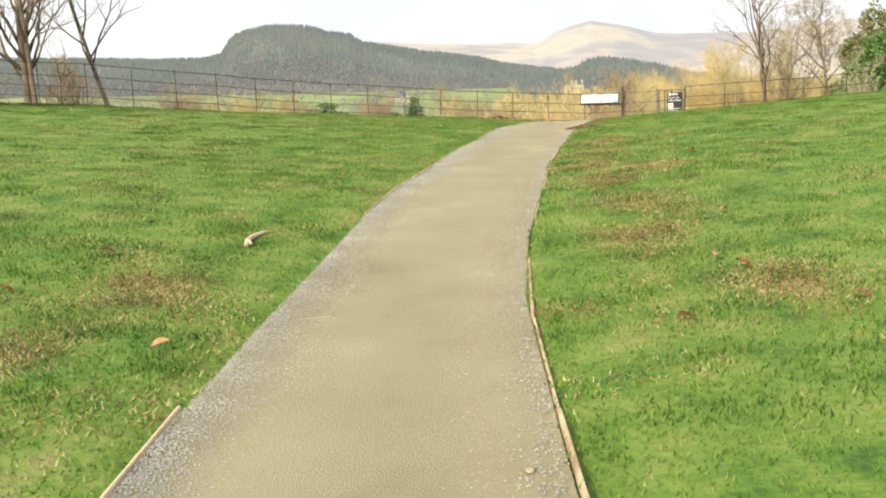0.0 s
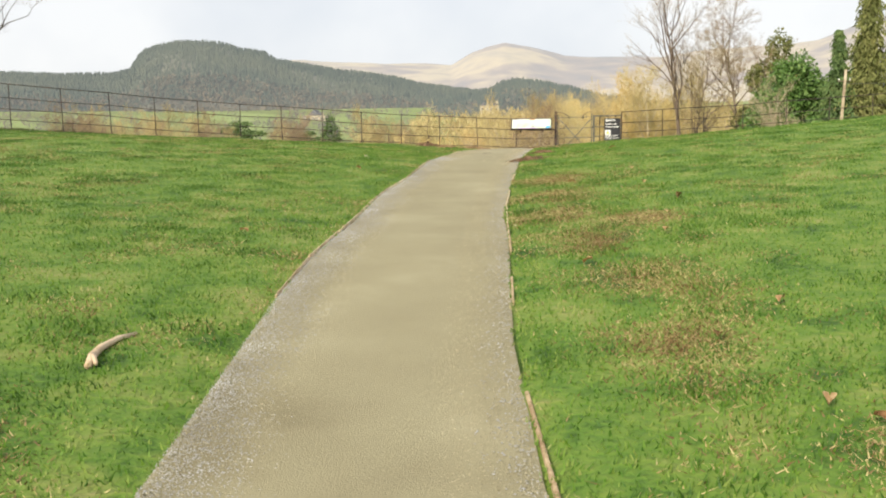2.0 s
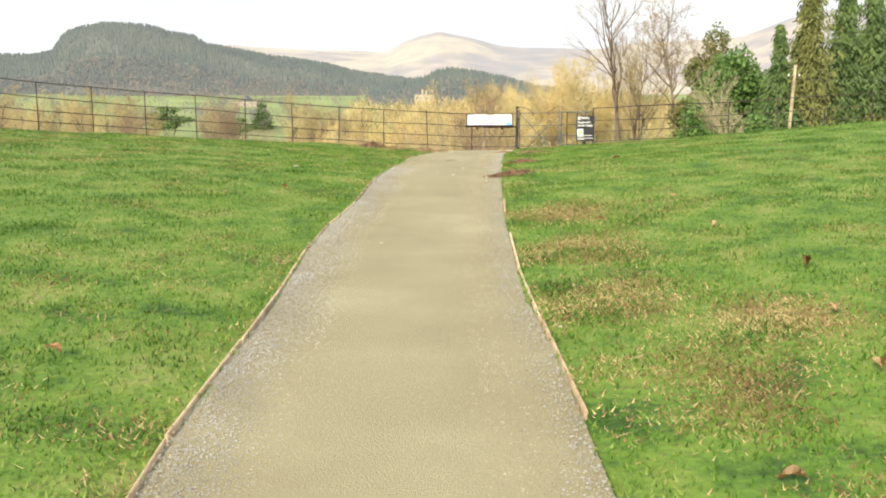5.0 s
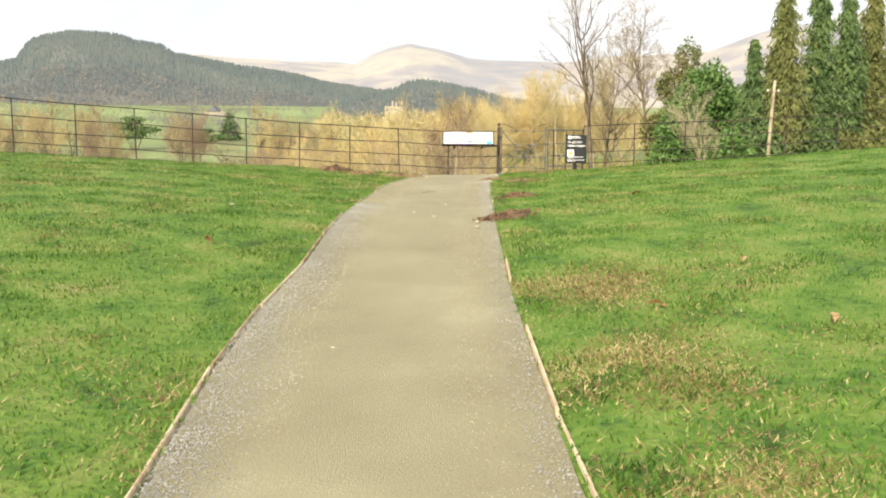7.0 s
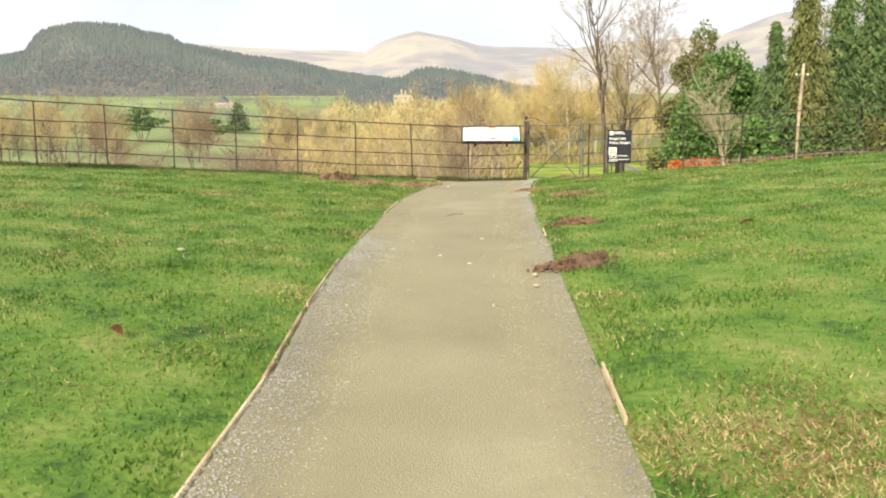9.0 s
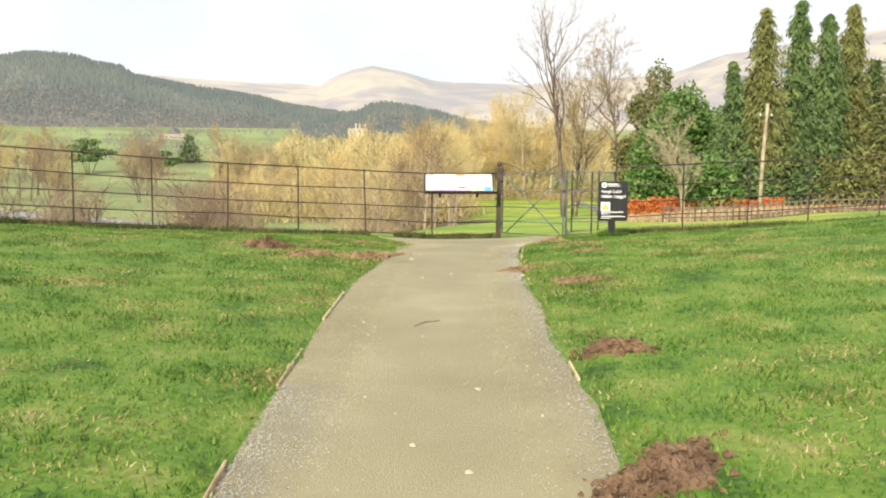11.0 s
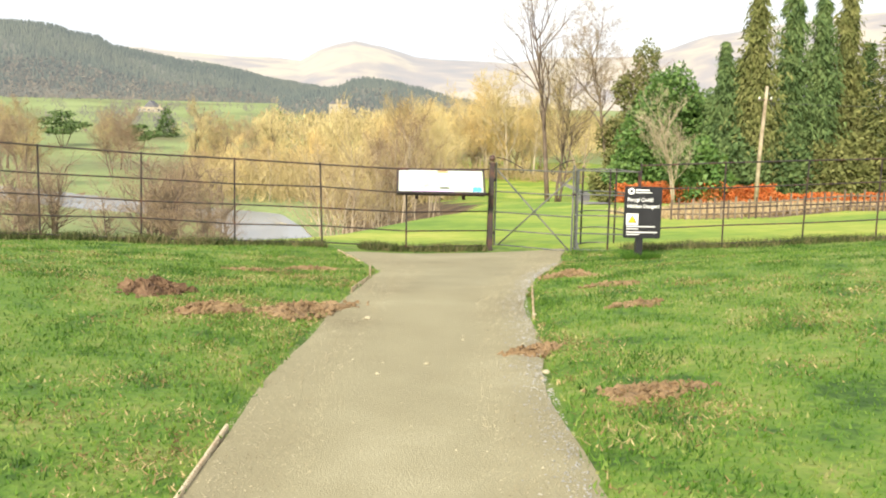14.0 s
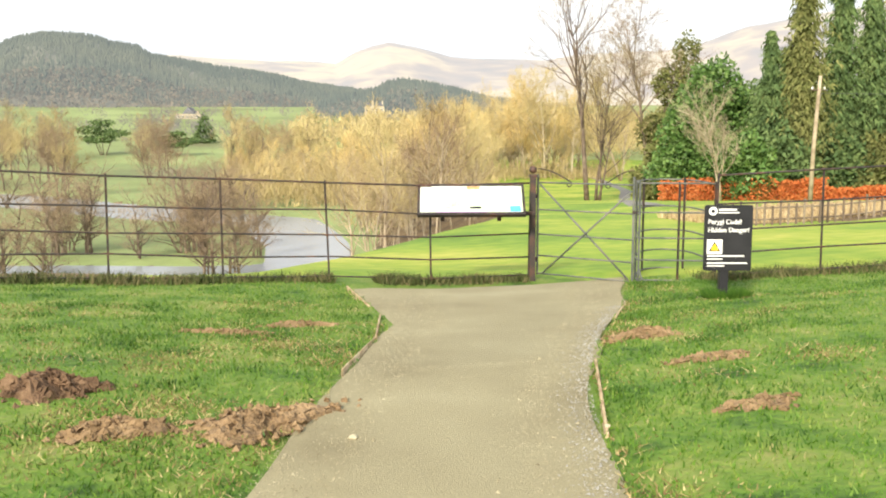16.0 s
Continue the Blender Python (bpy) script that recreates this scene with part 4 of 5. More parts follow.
def fence_run(name, x0, x1, step, label, mat):
    xs = np.linspace(x0, x1, 400)
    ys = np.interp(xs, *FENCE)
    run = np.concatenate([[0], np.cumsum(np.hypot(np.diff(xs), np.diff(ys)))])
    n = max(2, int(round(run[-1] / step)) + 1)
    at = np.linspace(0, run[-1], n)
    px, py = np.interp(at, run, xs), np.interp(at, run, ys)
    ob = empty(name, px[0], py[0], zat(px[0], py[0]))
    oz = zat(px[0], py[0])
    fr = random.Random(int(x0 * 10) + 99)
    foot = [zat(a, b) for a, b in zip(px, py)]
    dirs = [math.degrees(math.atan2(py[min(i + 1, n - 1)] - py[max(i - 1, 0)], px[min(i + 1, n - 1)] - px[max(i - 1, 0)])) for i in range(n)]
    shared = None
    for i in range(n):
        if shared is None:
            shared = part("post", box_bm(0.024, 0.012, 1.5, 0.003, (0, 0, 0.49)), mat, ob)
            p = shared
        else:
            p = shared.copy()
            scene.collection.objects.link(p)
            p.parent = ob
        p.matrix_basis = pose(px[i] - px[0], py[i] - py[0], foot[i] - oz, fr.gauss(0, 0.8), fr.gauss(0, 0.8), dirs[i])
    for hz, rad in RAILS:
        tube_part("rail", [(px[i] - px[0], py[i] - py[0], foot[i] - oz + hz + fr.gauss(0, 0.008)) for i in range(n)], rad, mat, ob, 6)
    return tagged(ob, label, "fence")


fence_run("park_fence", 6.95, -26, 1.24, "dark iron park railing with five bars on turf", M["iron"])
fence_run("park_fence", 8.75, 36, 1.24, "dark iron park railing rising with the field", M["iron"])

# ---- gate, its post and the enclosure ----
G0, G1 = (7.05, 29.70), (7.93, 28.80)
gz = zat(*G0) + 0.02
gl = math.hypot(G1[0] - G0[0], G1[1] - G0[1])
gate = empty("metal_gate", G0[0], G0[1], gz, math.degrees(math.atan2(G1[1] - G0[1], G1[0] - G0[0])))
for q in (0.0, gl):
    part("stile", box_bm(0.028, 0.014, 1.27, 0.003, (q, 0, 0.05 + 0.635)), M["galv"], gate)
for hz in (1.22, 0.88, 0.57, 0.3, 0.07):
    tube_part("rail", [(0, 0, hz), (gl, 0, hz)], 0.011, M["galv"], gate, 6)
tube_part("brace", [(0.02, 0.014, 1.2), (gl - 0.05, 0.014, 0.08)], 0.012, M["galv"], gate, 6)
tube_part("brace", [(gl - 0.02, -0.014, 1.15), (0.08, -0.014, 0.08)], 0.012, M["galv"], gate, 6)


def scroll(cx_, sign, reach):
    p = [(cx_ + sign * reach * q, 0, 1.24 + 0.15 * math.cos(q * 1.5)) for q in np.linspace(0, 1, 9)]
    end = p[-1]
    for k in range(1, 12):
        a = k * 0.55
        rr = 0.045 * (1 - k / 16)
        p.append((end[0] + sign * rr * math.sin(a), 0, end[2] - 0.045 + rr * math.cos(a) + 0.0))
    return p


tube_part("scroll", scroll(0.0, 1, 0.42), 0.008, M["iron"], gate, 6)
tube_part("scroll", scroll(gl, -1, 0.32), 0.008, M["iron"], gate, 6)
for hz in (1.05, 0.25):
    part("hinge", box_bm(0.07, 0.03, 0.05, 0.004, (-0.03, 0, hz)), M["iron"], gate)
part("latch", box_bm(0.09, 0.03, 0.04, 0.004, (gl + 0.03, 0, 0.9)), M["iron"], gate)
tagged(gate, "worn iron kissing gate with crossed braces, closed", "gate")

enc = empty("gate_enclosure", 7.95, 28.68, gz)
hoop = [(0, 0), (0.12, 0.34), (0.42, 0.78), (0.78, 0.86), (0.95, 0.5), (0.8, -0.3)]
curve = []
for i in range(len(hoop) - 1):
    p0, p1, p2, p3 = (Vector((*hoop[max(0, min(len(hoop) - 1, k))], 0)) for k in (i - 1, i, i + 1, i + 2))
    for q in np.linspace(0, 1, 6)[:-1]:
        curve.append(0.5 * ((2 * p1) + (p2 - p0) * q + (2 * p0 - 5 * p1 + 4 * p2 - p3) * q * q + (3 * p1 - p0 - 3 * p2 + p3) * q ** 3))
curve.append(Vector((*hoop[-1], 0)))
for hz in (1.24, 0.9, 0.6, 0.34, 0.1):
    tube_part("rail", [(c.x, c.y, hz) for c in curve], 0.011, M["galv"], enc, 6)
    tube_part("rail", [(0, 0, hz + 0.01), (0.42, -0.16, hz + 0.01), (0.8, -0.3, hz + 0.01)], 0.011, M["galv"], enc, 6)
for hx, hy in ((0, 0), (0.12, 0.34), (0.42, 0.78), (0.9, 0.62), (0.42, -0.16), (0.8, -0.3)):
    part("post", box_bm(0.026, 0.016, 1.5, 0.003, (hx, hy, 0.52)), M["galv"] if hx < 0.3 else M["iron"], enc)
tube_part("strut", [(0, 0, 0.25), (0.03, -0.16, -0.02)], 0.012, M["galv"], enc, 6)
tagged(enc, "curved iron railing enclosure of the kissing gate", "railing")

# ---- map board on its iron post ----
bpx, bpy_ = 6.97, 29.66
board = empty("map_board", bpx, bpy_, zat(bpx, bpy_), -12.9)
part("post", box_bm(0.075, 0.075, 1.62, 0.006, (0, 0, 0.51)), M["iron"], board)
bm = bmesh.new()
bmesh.ops.create_uvsphere(bm, u_segments=14, v_segments=10, radius=0.048)
bmesh.ops.translate(bm, vec=(0, 0, 1.4), verts=bm.verts)
part("finial", bm, M["iron"], board, smooth_faces=True)
part("collar", box_bm(0.1, 0.1, 0.03, 0.006, (0, 0, 1.325)), M["iron"], board)
W, D = 1.3, 0.5
tilt = Matrix.Translation((-0.78, -0.3, 1.05)) @ Matrix.Rotation(radians(44), 4, "X")


def flat(name, sx, sy, sz, at, mat, parent, label=""):
    bm_ = box_bm(sx, sy, sz, 0.002, at)
    bmesh.ops.transform(bm_, matrix=tilt, verts=bm_.verts)
    return part(name, bm_, mat, parent, label)


tray = flat("tray", W, D, 0.03, (0, 0, -0.018), M["iron"], board)
panel = flat("panel", W - 0.05, D - 0.05, 0.008, (0, 0, 0.003), M["print_bg"], board, "glossy pale printed map panel")
for nm, sx, sy, ox, oy in (("frame_bar", W, 0.03, 0, D / 2 - 0.015), ("frame_bar", W, 0.04, 0, -D / 2 + 0.02), ("frame_bar", 0.03, D - 0.07, W / 2 - 0.015, 0.005), ("frame_bar", 0.03, D - 0.07, -W / 2 + 0.015, 0.005)):
    flat(nm, sx, sy, 0.03, (ox, oy, 0.004), M["iron"], board)
flat("print_patch", 0.13, 0.09, 0.003, (W / 2 - 0.12, -D / 2 + 0.1, 0.0095), M["blue"], panel, "blue printed block")
flat("print_patch", 0.62, 0.035, 0.003, (-0.12, -D / 2 + 0.065, 0.0095), M["lilac"], panel, "lilac printed strip")
flat("print_patch", 0.14, 0.03, 0.003, (0.05, -D / 2 + 0.12, 0.0095), M["signblack"], panel, "dark unreadable caption")
flat("print_patch", 0.16, 0.05, 0.003, (0.03, D / 2 - 0.06, 0.0095), M["deadleaf"], panel, "brown printed heading")
for q in (-0.35, 0.35):
    bm = box_bm(0.05, 0.04, 0.3, 0.004, (-0.78 + q, -0.16, 0.93))
    part("bracket", bm, M["iron"], board)
part("arm", box_bm(1.0, 0.05, 0.05, 0.004, (-0.47, -0.05, 0.86)), M["iron"], board)
tagged(board, "sloping map board on a black post with ball finial", "information board")

# ---- black warning sign ----
sx0, sy0 = plan(2.79, 8.58)
sz0 = zat(sx0, sy0)
sign = empty("warning_sign", sx0, sy0, sz0, -15)
part("post", box_bm(0.085, 0.085, 0.95, 0.006, (-0.02, 0.06, 0.26)), M["signblack"], sign)
up0, up1 = 0.52 - sz0, 1.165 - sz0
bm = bmesh.new()
sw, sh, cr = 0.465, up1 - up0, 0.02
ring = []
for cx_, cz_, a0 in ((sw / 2 - cr, sh / 2 - cr, 0), (-sw / 2 + cr, sh / 2 - cr, 90), (-sw / 2 + cr, -sh / 2 + cr, 180), (sw / 2 - cr, -sh / 2 + cr, 270)):
    for k in range(5):
        a = radians(a0 + k * 22.5)
        ring.append((cx_ + cr * math.cos(a), cz_ + cr * math.sin(a)))
f = bm.faces.new([bm.verts.new((p[0], 0, p[1] + (up0 + up1) / 2)) for p in ring])
ex = bmesh.ops.extrude_face_region(bm, geom=[f])
bmesh.ops.translate(bm, vec=(0, 0.014, 0), verts=[v for v in ex["geom"] if isinstance(v, bmesh.types.BMVert)])
bmesh.ops.recalc_face_normals(bm, faces=bm.faces)
plate = part("panel", bm, M["signblack"], sign, "matt black panel with white print")


def text_part(body, size, at, mat, parent):
    cu = bpy.data.curves.new("lettering", "FONT")
    cu.body, cu.size, cu.extrude, cu.offset = body, size, 0.001, size * 0.02
    tmp = new("lettering", cu)
    me = bpy.data.meshes.new_from_object(tmp.evaluated_get(bpy.context.evaluated_depsgraph_get()))
    bpy.data.objects.remove(tmp)
    me.transform(Matrix.Translation(at) @ Matrix.Rotation(radians(90), 4, "X"))
    me.materials.clear()
    me.materials.append(mat)
    ob = new("lettering", me)
    ob.parent = parent
    return ob


lx = -sw / 2 + 0.035
text_part("Perygl Cudd!", 0.062, (lx, -0.003, up1 - 0.185), M["white"], plate)
text_part("Hidden Danger!", 0.062, (lx, -0.003, up1 - 0.265), M["white"], plate)


def disc(r0, r1, at, mat, parent, name="emblem"):
    bm_ = bmesh.new()
    vo = [bm_.verts.new((at[0] + r1 * math.cos(a), at[1], at[2] + r1 * math.sin(a))) for a in np.linspace(0, 2 * math.pi, 25)[:-1]]
    vi = [bm_.verts.new((at[0] + r0 * math.cos(a), at[1], at[2] + r0 * math.sin(a))) for a in np.linspace(0, 2 * math.pi, 25)[:-1]]
    for k in range(24):
        bm_.faces.new((vo[k], vo[(k + 1) % 24], vi[(k + 1) % 24], vi[k]))
    return part(name, bm_, mat, parent, "white ring emblem")


disc(0.018, 0.042, (lx + 0.045, -0.004, up1 - 0.06), M["white"], plate)
for k, (bw, bh, oz, ox) in enumerate(((0.17, 0.018, up1 - 0.045, 0.1), (0.2, 0.012, up1 - 0.075, 0.1), (0.36, 0.013, up0 + 0.145, 0), (0.15, 0.011, up0 + 0.115, 0), (0.39, 0.013, up0 + 0.075, 0), (0.17, 0.011, up0 + 0.047, 0))):
    part("print_line", box_bm(bw, 0.003, bh, 0, (lx + ox + bw / 2, -0.003, oz)), M["white"], plate)
tz = up0 + 0.235
tx = lx + 0.07
part("symbol_ground", box_bm(0.15, 0.003, 0.145, 0, (tx, -0.0025, tz)), M["white"], plate)
for sc_, dep, mt in ((0.066, -0.005, "signblack"), (0.046, -0.007, "yellow")):
    bm = bmesh.new()
    bm.faces.new([bm.verts.new((tx + sc_ * math.sin(a), dep, tz - 0.012 + sc_ * math.cos(a))) for a in (0, 2.094, 4.189)])
    part("triangle", bm, M[mt], plate, "yellow warning triangle" if mt == "yellow" else "black triangle border")
tagged(sign, "black bilingual hidden danger sign on a short post", "sign")

# ---- path edging boards ----


def edging(name, edge, runs, off, label):
    y0 = runs[0][0]
    x0 = float(np.interp(y0, *edge))
    ob = empty(name, x0, y0, zat(x0, y0))
    oz = zat(x0, y0)
    er = random.Random(int(off * 100) + 7)
    for a, b in runs:
        n = max(1, int(round((b - a) / 1.3)))
        for i in range(n):
            ya, yb = a + (b - a) * i / n + 0.01, a + (b - a) * (i + 1) / n - 0.01
            xa, xb = float(np.interp(ya, *edge)) + off, float(np.interp(yb, *edge)) + off
            za, zb = zat(xa, ya), zat(xb, yb)
            ln = math.hypot(xb - xa, yb - ya)
            p = part("board", box_bm(0.012 + er.uniform(0, 0.008), ln, 0.12, 0.004), M["board"], ob)
            p.matrix_basis = Matrix.Translation(((xa + xb) / 2 - x0, (ya + yb) / 2 - y0, (za + zb) / 2 - oz - 0.047 + er.uniform(-0.014, 0.01))) @ Matrix.Rotation(-math.atan2(xb - xa, yb - ya), 4, "Z") @ Matrix.Rotation(math.atan2(zb - za, ln), 4, "X") @ Matrix.Rotation(er.gauss(0, 0.06), 4, "Y")
    tagged(ob, label, "edging")


edging("path_edging", EDGE_L, [(0.8, 2.45), (7.2, 17.1), (18.2, 19.0), (19.9, 21.0), (24.55, 27.1), (27.7, 29.3)], -0.012, "weathered timber boards edging the gravel path")
edging("path_edging", EDGE_R, [(0.8, 5.2), (6.8, 7.5), (8.4, 12.6), (13.8, 14.5), (17.9, 18.3), (23.0, 24.4), (26.2, 27.0)], 0.012, "broken timber boards edging the gravel path")

# ---- bare soil, molehills ----


def soil_heap(name, x, y, rx, ry, h, rz, seed, mat, label, clods=60):
    r_ = np.random.default_rng(seed)
    ob = empty(name, x, y, zat(x, y), rz)
    oz = zat(x, y)
    ca, sa = math.cos(radians(rz)), math.sin(radians(rz))

    def surf(a, q):
        k = q * (1 + 0.22 * math.sin(3 * a + seed) + 0.14 * math.sin(7 * a + 2 * seed))
        lx_, ly_ = rx * k * math.cos(a), ry * k * math.sin(a)
        wx_, wy_ = x + lx_ * ca - ly_ * sa, y + lx_ * sa + ly_ * ca
        lump = h * (1 - q ** 1.6) * (0.8 + 0.35 * math.sin(9 * lx_ / rx + seed) * math.sin(7 * ly_ / ry + seed))
        return (lx_, ly_, zat(wx_, wy_) - oz + max(lump, 0) + (0.006 if q < 0.99 else -0.025))

    vs_, fs_ = [surf(0, 0)], []
    RN, AN = 9, 32
    for i in range(1, RN + 1):
        for k in range(AN):
            px_, py_, pz_ = surf(2 * math.pi * k / AN, i / RN)
            j = 0.16 * h + 0.005
            vs_.append((px_ + r_.normal(0, 0.012), py_ + r_.normal(0, 0.012), pz_ + (r_.normal(0, j) if i < RN else 0)))
    for k in range(AN):
        fs_.append((0, 1 + k, 1 + (k + 1) % AN))
        for i in range(RN - 1):
            o = 1 + i * AN
            fs_.append((o + k, o + AN + k, o + AN + (k + 1) % AN, o + (k + 1) % AN))
    mesh_object("mound", vs_, fs_, mat, ob)
    tr = []
    for _ in range(clods):
        a, q = r_.uniform(0, 6.28), math.sqrt(r_.uniform(0, 1.5))
        c = np.array(surf(a, min(q, 0.98) if q < 1 else q)) + np.array([0, 0, 0.03 if q >= 1 else 0.004])
        s_ = r_.uniform(0.008, 0.028)
        o = [c + r_.normal(0, 1, 3) * s_ * 0.25 + np.array(v) * s_ for v in ((1, 0, 0), (-1, 0, 0), (0, 1, 0), (0, -1, 0), (0, 0, 0.8), (0, 0, -0.8))]
        for f_ in ((0, 2, 4), (2, 1, 4), (1, 3, 4), (3, 0, 4), (2, 0, 5), (1, 2, 5), (3, 1, 5), (0, 3, 5)):
            tr.append((o[f_[0]], o[f_[1]], o[f_[2]]))
    tagged(tri_cloud("loose_soil", np.array(tr, np.float32), mat, ob), kind="stuff")
    tagged(ob, label, "molehill" if h > 0.05 else "soil patch")


for i, (x, y, rx, ry, h, rz, mt, lb, n) in enumerate([
    (2.35, 24.2, 0.28, 0.19, 0.1, 10, "soil_dark", "dark crumbly molehill in the turf", 90),
    (3.48, 23.6, 0.44, 0.2, 0.045, 35, "soil", "spread tan molehill beside the path", 140),
    (2.75, 23.5, 0.26, 0.12, 0.06, 10, "soil", "low trodden molehill in the turf", 50),
    (4.15, 18.45, 0.23, 0.16, 0.045, 0, "soil_dark", "flattened molehill with stones in the turf", 90),
    (6.3, 25.1, 0.28, 0.15, 0.055, 15, "soil", "crumbled molehill at the path's edge", 90),
    (3.5, 16.6, 0.36, 0.16, 0.045, 25, "soil_dark", "scuffed bare soil with stones beside the path", 150),
    (4.74, 22.05, 0.2, 0.1, 0.025, 20, "soil", "worn earth spilling onto the path", 80),
    (4.95, 20.95, 0.28, 0.13, 0.018, 0, "soil", "scuffed bare soil in the turf", 80),
    (3.85, 26.6, 0.3, 0.12, 0.03, 0, "soil", "small worn soil patch in the turf", 30),
    (3.3, 26.2, 0.35, 0.1, 0.02, -10, "soil", "small worn soil patch in the turf", 30),
    (6.3, 24.1, 0.3, 0.1, 0.02, 5, "soil", "small worn soil patch in the turf", 30),
    (6.0, 23.1, 0.25, 0.1, 0.02, 5, "soil", "small worn soil patch in the turf", 30),
]):
    soil_heap("molehill" if h > 0.05 else "soil_patch", x, y, rx, ry, h, rz, i + 1, M[mt], lb, n)

# ---- fallen stick, twig, stones, dead leaves ----


def ground_pt(x, y, up=0.02):
    return (x, y, zat(x, y) + up)


def fallen(name, pts_, rad, mat, label, fork=None):
    o = pts_[0]
    ob = empty(name, o[0], o[1], zat(*o))
    base = Vector(ground_pt(*o, 0))
    tube_part("stem", [Vector(ground_pt(*p, r * 0.9)) - base for p, r in zip(pts_, rad)], list(rad), mat, ob, 8)
    if fork:
        tube_part("fork", [Vector(ground_pt(*p, 0.03)) - base for p in fork], [rad[0] * 0.8, rad[0] * 0.5], mat, ob, 7)
    tagged(ob, label, "stick")


fallen("fallen_branch", [(-0.97, 5.7), (-0.99, 5.84), (-0.98, 6.0), (-0.93, 6.16), (-0.86, 6.28)], (0.022, 0.023, 0.021, 0.018, 0.01), M["stickwood"], "pale peeled forked branch lying in grass", [(-0.985, 5.84), (-0.93, 5.7)])
fallen("twig", [(3.1, 19.5), (3.2, 19.62), (3.3, 19.64), (3.36, 19.72)], (0.009, 0.011, 0.01, 0.005), M["bark"], "dry broken twig lying on the gravel")
fallen("twig", [(-0.28, 3.85), (-0.1, 3.9), (0.0, 3.95)], (0.004, 0.006, 0.003), M["bark_pale"], "thin twig lying on the gravel")


def stone(x, y, s_, seed, label):
    bm_ = bmesh.new()
    bmesh.ops.create_icosphere(bm_, subdivisions=2, radius=s_)
    sr = random.Random(seed)
    a = Vector((sr.uniform(-5, 5), sr.uniform(-5, 5), 0))
    for v in bm_.verts:
        v.co *= 1 + 0.35 * noise.noise(v.co / s_ * 0.9 + a)
        v.co.z *= 0.55
        v.co.x *= 1.25
    ob = part("stone", bm_, M["pebble"], None)
    ob.matrix_world = pose(x, y, zat(x, y) + s_ * 0.35 + 0.008, 0, 0, sr.uniform(0, 180))
    tagged(ob, label, "stone", "loose stones")


for i, (x, y, s_) in enumerate([(0.9, 1.71, 0.024), (2.58, 17.13, 0.02), (2.74, 16.8, 0.022), (3.1, 16.34, 0.032), (3.02, 16.05, 0.03), (0.65, 17.2, 0.035), (3.67, 21.74, 0.018), (4.6, 21.5, 0.028), (4.0, 21.9, 0.022), (3.1, 17.9, 0.024), (3.9, 23.3, 0.03), (4.75, 22.0, 0.022), (5.15, 23.1, 0.02), (2.0, 9.6, 0.015), (1.3, 12.4, 0.014)]):
    stone(x, y, s_ * 0.75, i, "loose pale stone on the gravel path")

leaf_me = None
lr = random.Random(12)
for i, (x, y) in enumerate([(2.46, 4.57), (2.55, 4.3), (4.07, 11.97), (3.4, 9.2), (3.1, 8.4), (2.2, 7.6), (-1.4, 4.6), (-1.9, 5.2), (-0.9, 3.2), (-2.2, 4.2), (3.0, 6.1), (2.4, 5.6), (3.9, 10.3), (3.3, 12.6), (-0.6, 9.4), (2.9, 3.4), (1.9, 3.3), (4.4, 13.5), (0.5, 15.2), (5.2, 17.2)]):
    if leaf_me is None:
        bm = bmesh.new()
        rows = []
        for j in range(7):
            q = j / 6
            w_ = 0.028 * math.sin(math.pi * min(0.97, q * 0.92 + 0.05)) + 0.002
            rows.append([bm.verts.new((q * 0.11 - 0.055, s_ * w_, 0.018 * abs(s_) + 0.02 * math.sin(q * 3))) for s_ in (-1, 0, 1)])
        for j in range(6):
            for k in range(2):
                bm.faces.new((rows[j][k], rows[j][k + 1], rows[j + 1][k + 1], rows[j + 1][k]))
        bmesh.ops.solidify(bm, geom=bm.faces[:], thickness=0.0015)
        leaf = part("dead_leaf", bm, M["deadleaf"], None)
        leaf_me = leaf.data
    else:
        leaf = new("dead_leaf", leaf_me)
    leaf.matrix_world = pose(x, y, zat(x, y) + 0.035, lr.uniform(-25, 25), lr.uniform(-25, 25), lr.uniform(0, 360))
    tagged(leaf, "curled brown dead leaf lying in the grass", "leaf", "dead leaves")

# ---- pebbles and chippings of the path ----


def pebbles(name, n, spot, smin, smax, mat, label, seed):
    r_ = np.random.default_rng(seed)
    x, y = spot(r_, n)
    z = height(x, y) + 0.008
    s_ = r_.uniform(0, 1, len(x)) ** 2.5 * (smax - smin) + smin
    base = np.array([(1, 0, 0), (-1, 0, 0), (0, 1, 0), (0, -1, 0), (0, 0, 0.7), (0, 0, -0.4)])
    v = base[None] * s_[:, None, None] * r_.uniform(0.6, 1.4, (len(x), 6, 1))
    a = r_.uniform(0, 6.28, len(x))
    ca, sa = np.cos(a)[:, None], np.sin(a)[:, None]
    v = np.stack([v[..., 0] * ca - v[..., 1] * sa + x[:, None], v[..., 0] * sa + v[..., 1] * ca + y[:, None], v[..., 2] + z[:, None]], -1)
    fc = np.array([(0, 2, 4), (2, 1, 4), (1, 3, 4), (3, 0, 4)])
    k = (np.arange(len(x)) * 6)[:, None, None] + fc[None]
    me = bpy.data.meshes.new(name)
    me.from_pydata(v.reshape(-1, 3).tolist(), [], k.reshape(-1, 3).tolist())
    me.materials.append(mat)
    me.update()
    tagged(new(name, me), label, "gravel", kind="stuff")


def across(lo, hi, y0, y1):
    def spot(r_, n):
        y = r_.uniform(y0, y1, n)
        q = r_.uniform(lo, hi, n) ** 1.0
        a, b = np.interp(y, *EDGE_L), np.interp(y, *EDGE_R)
        return a + (b - a) * q, y
    return spot


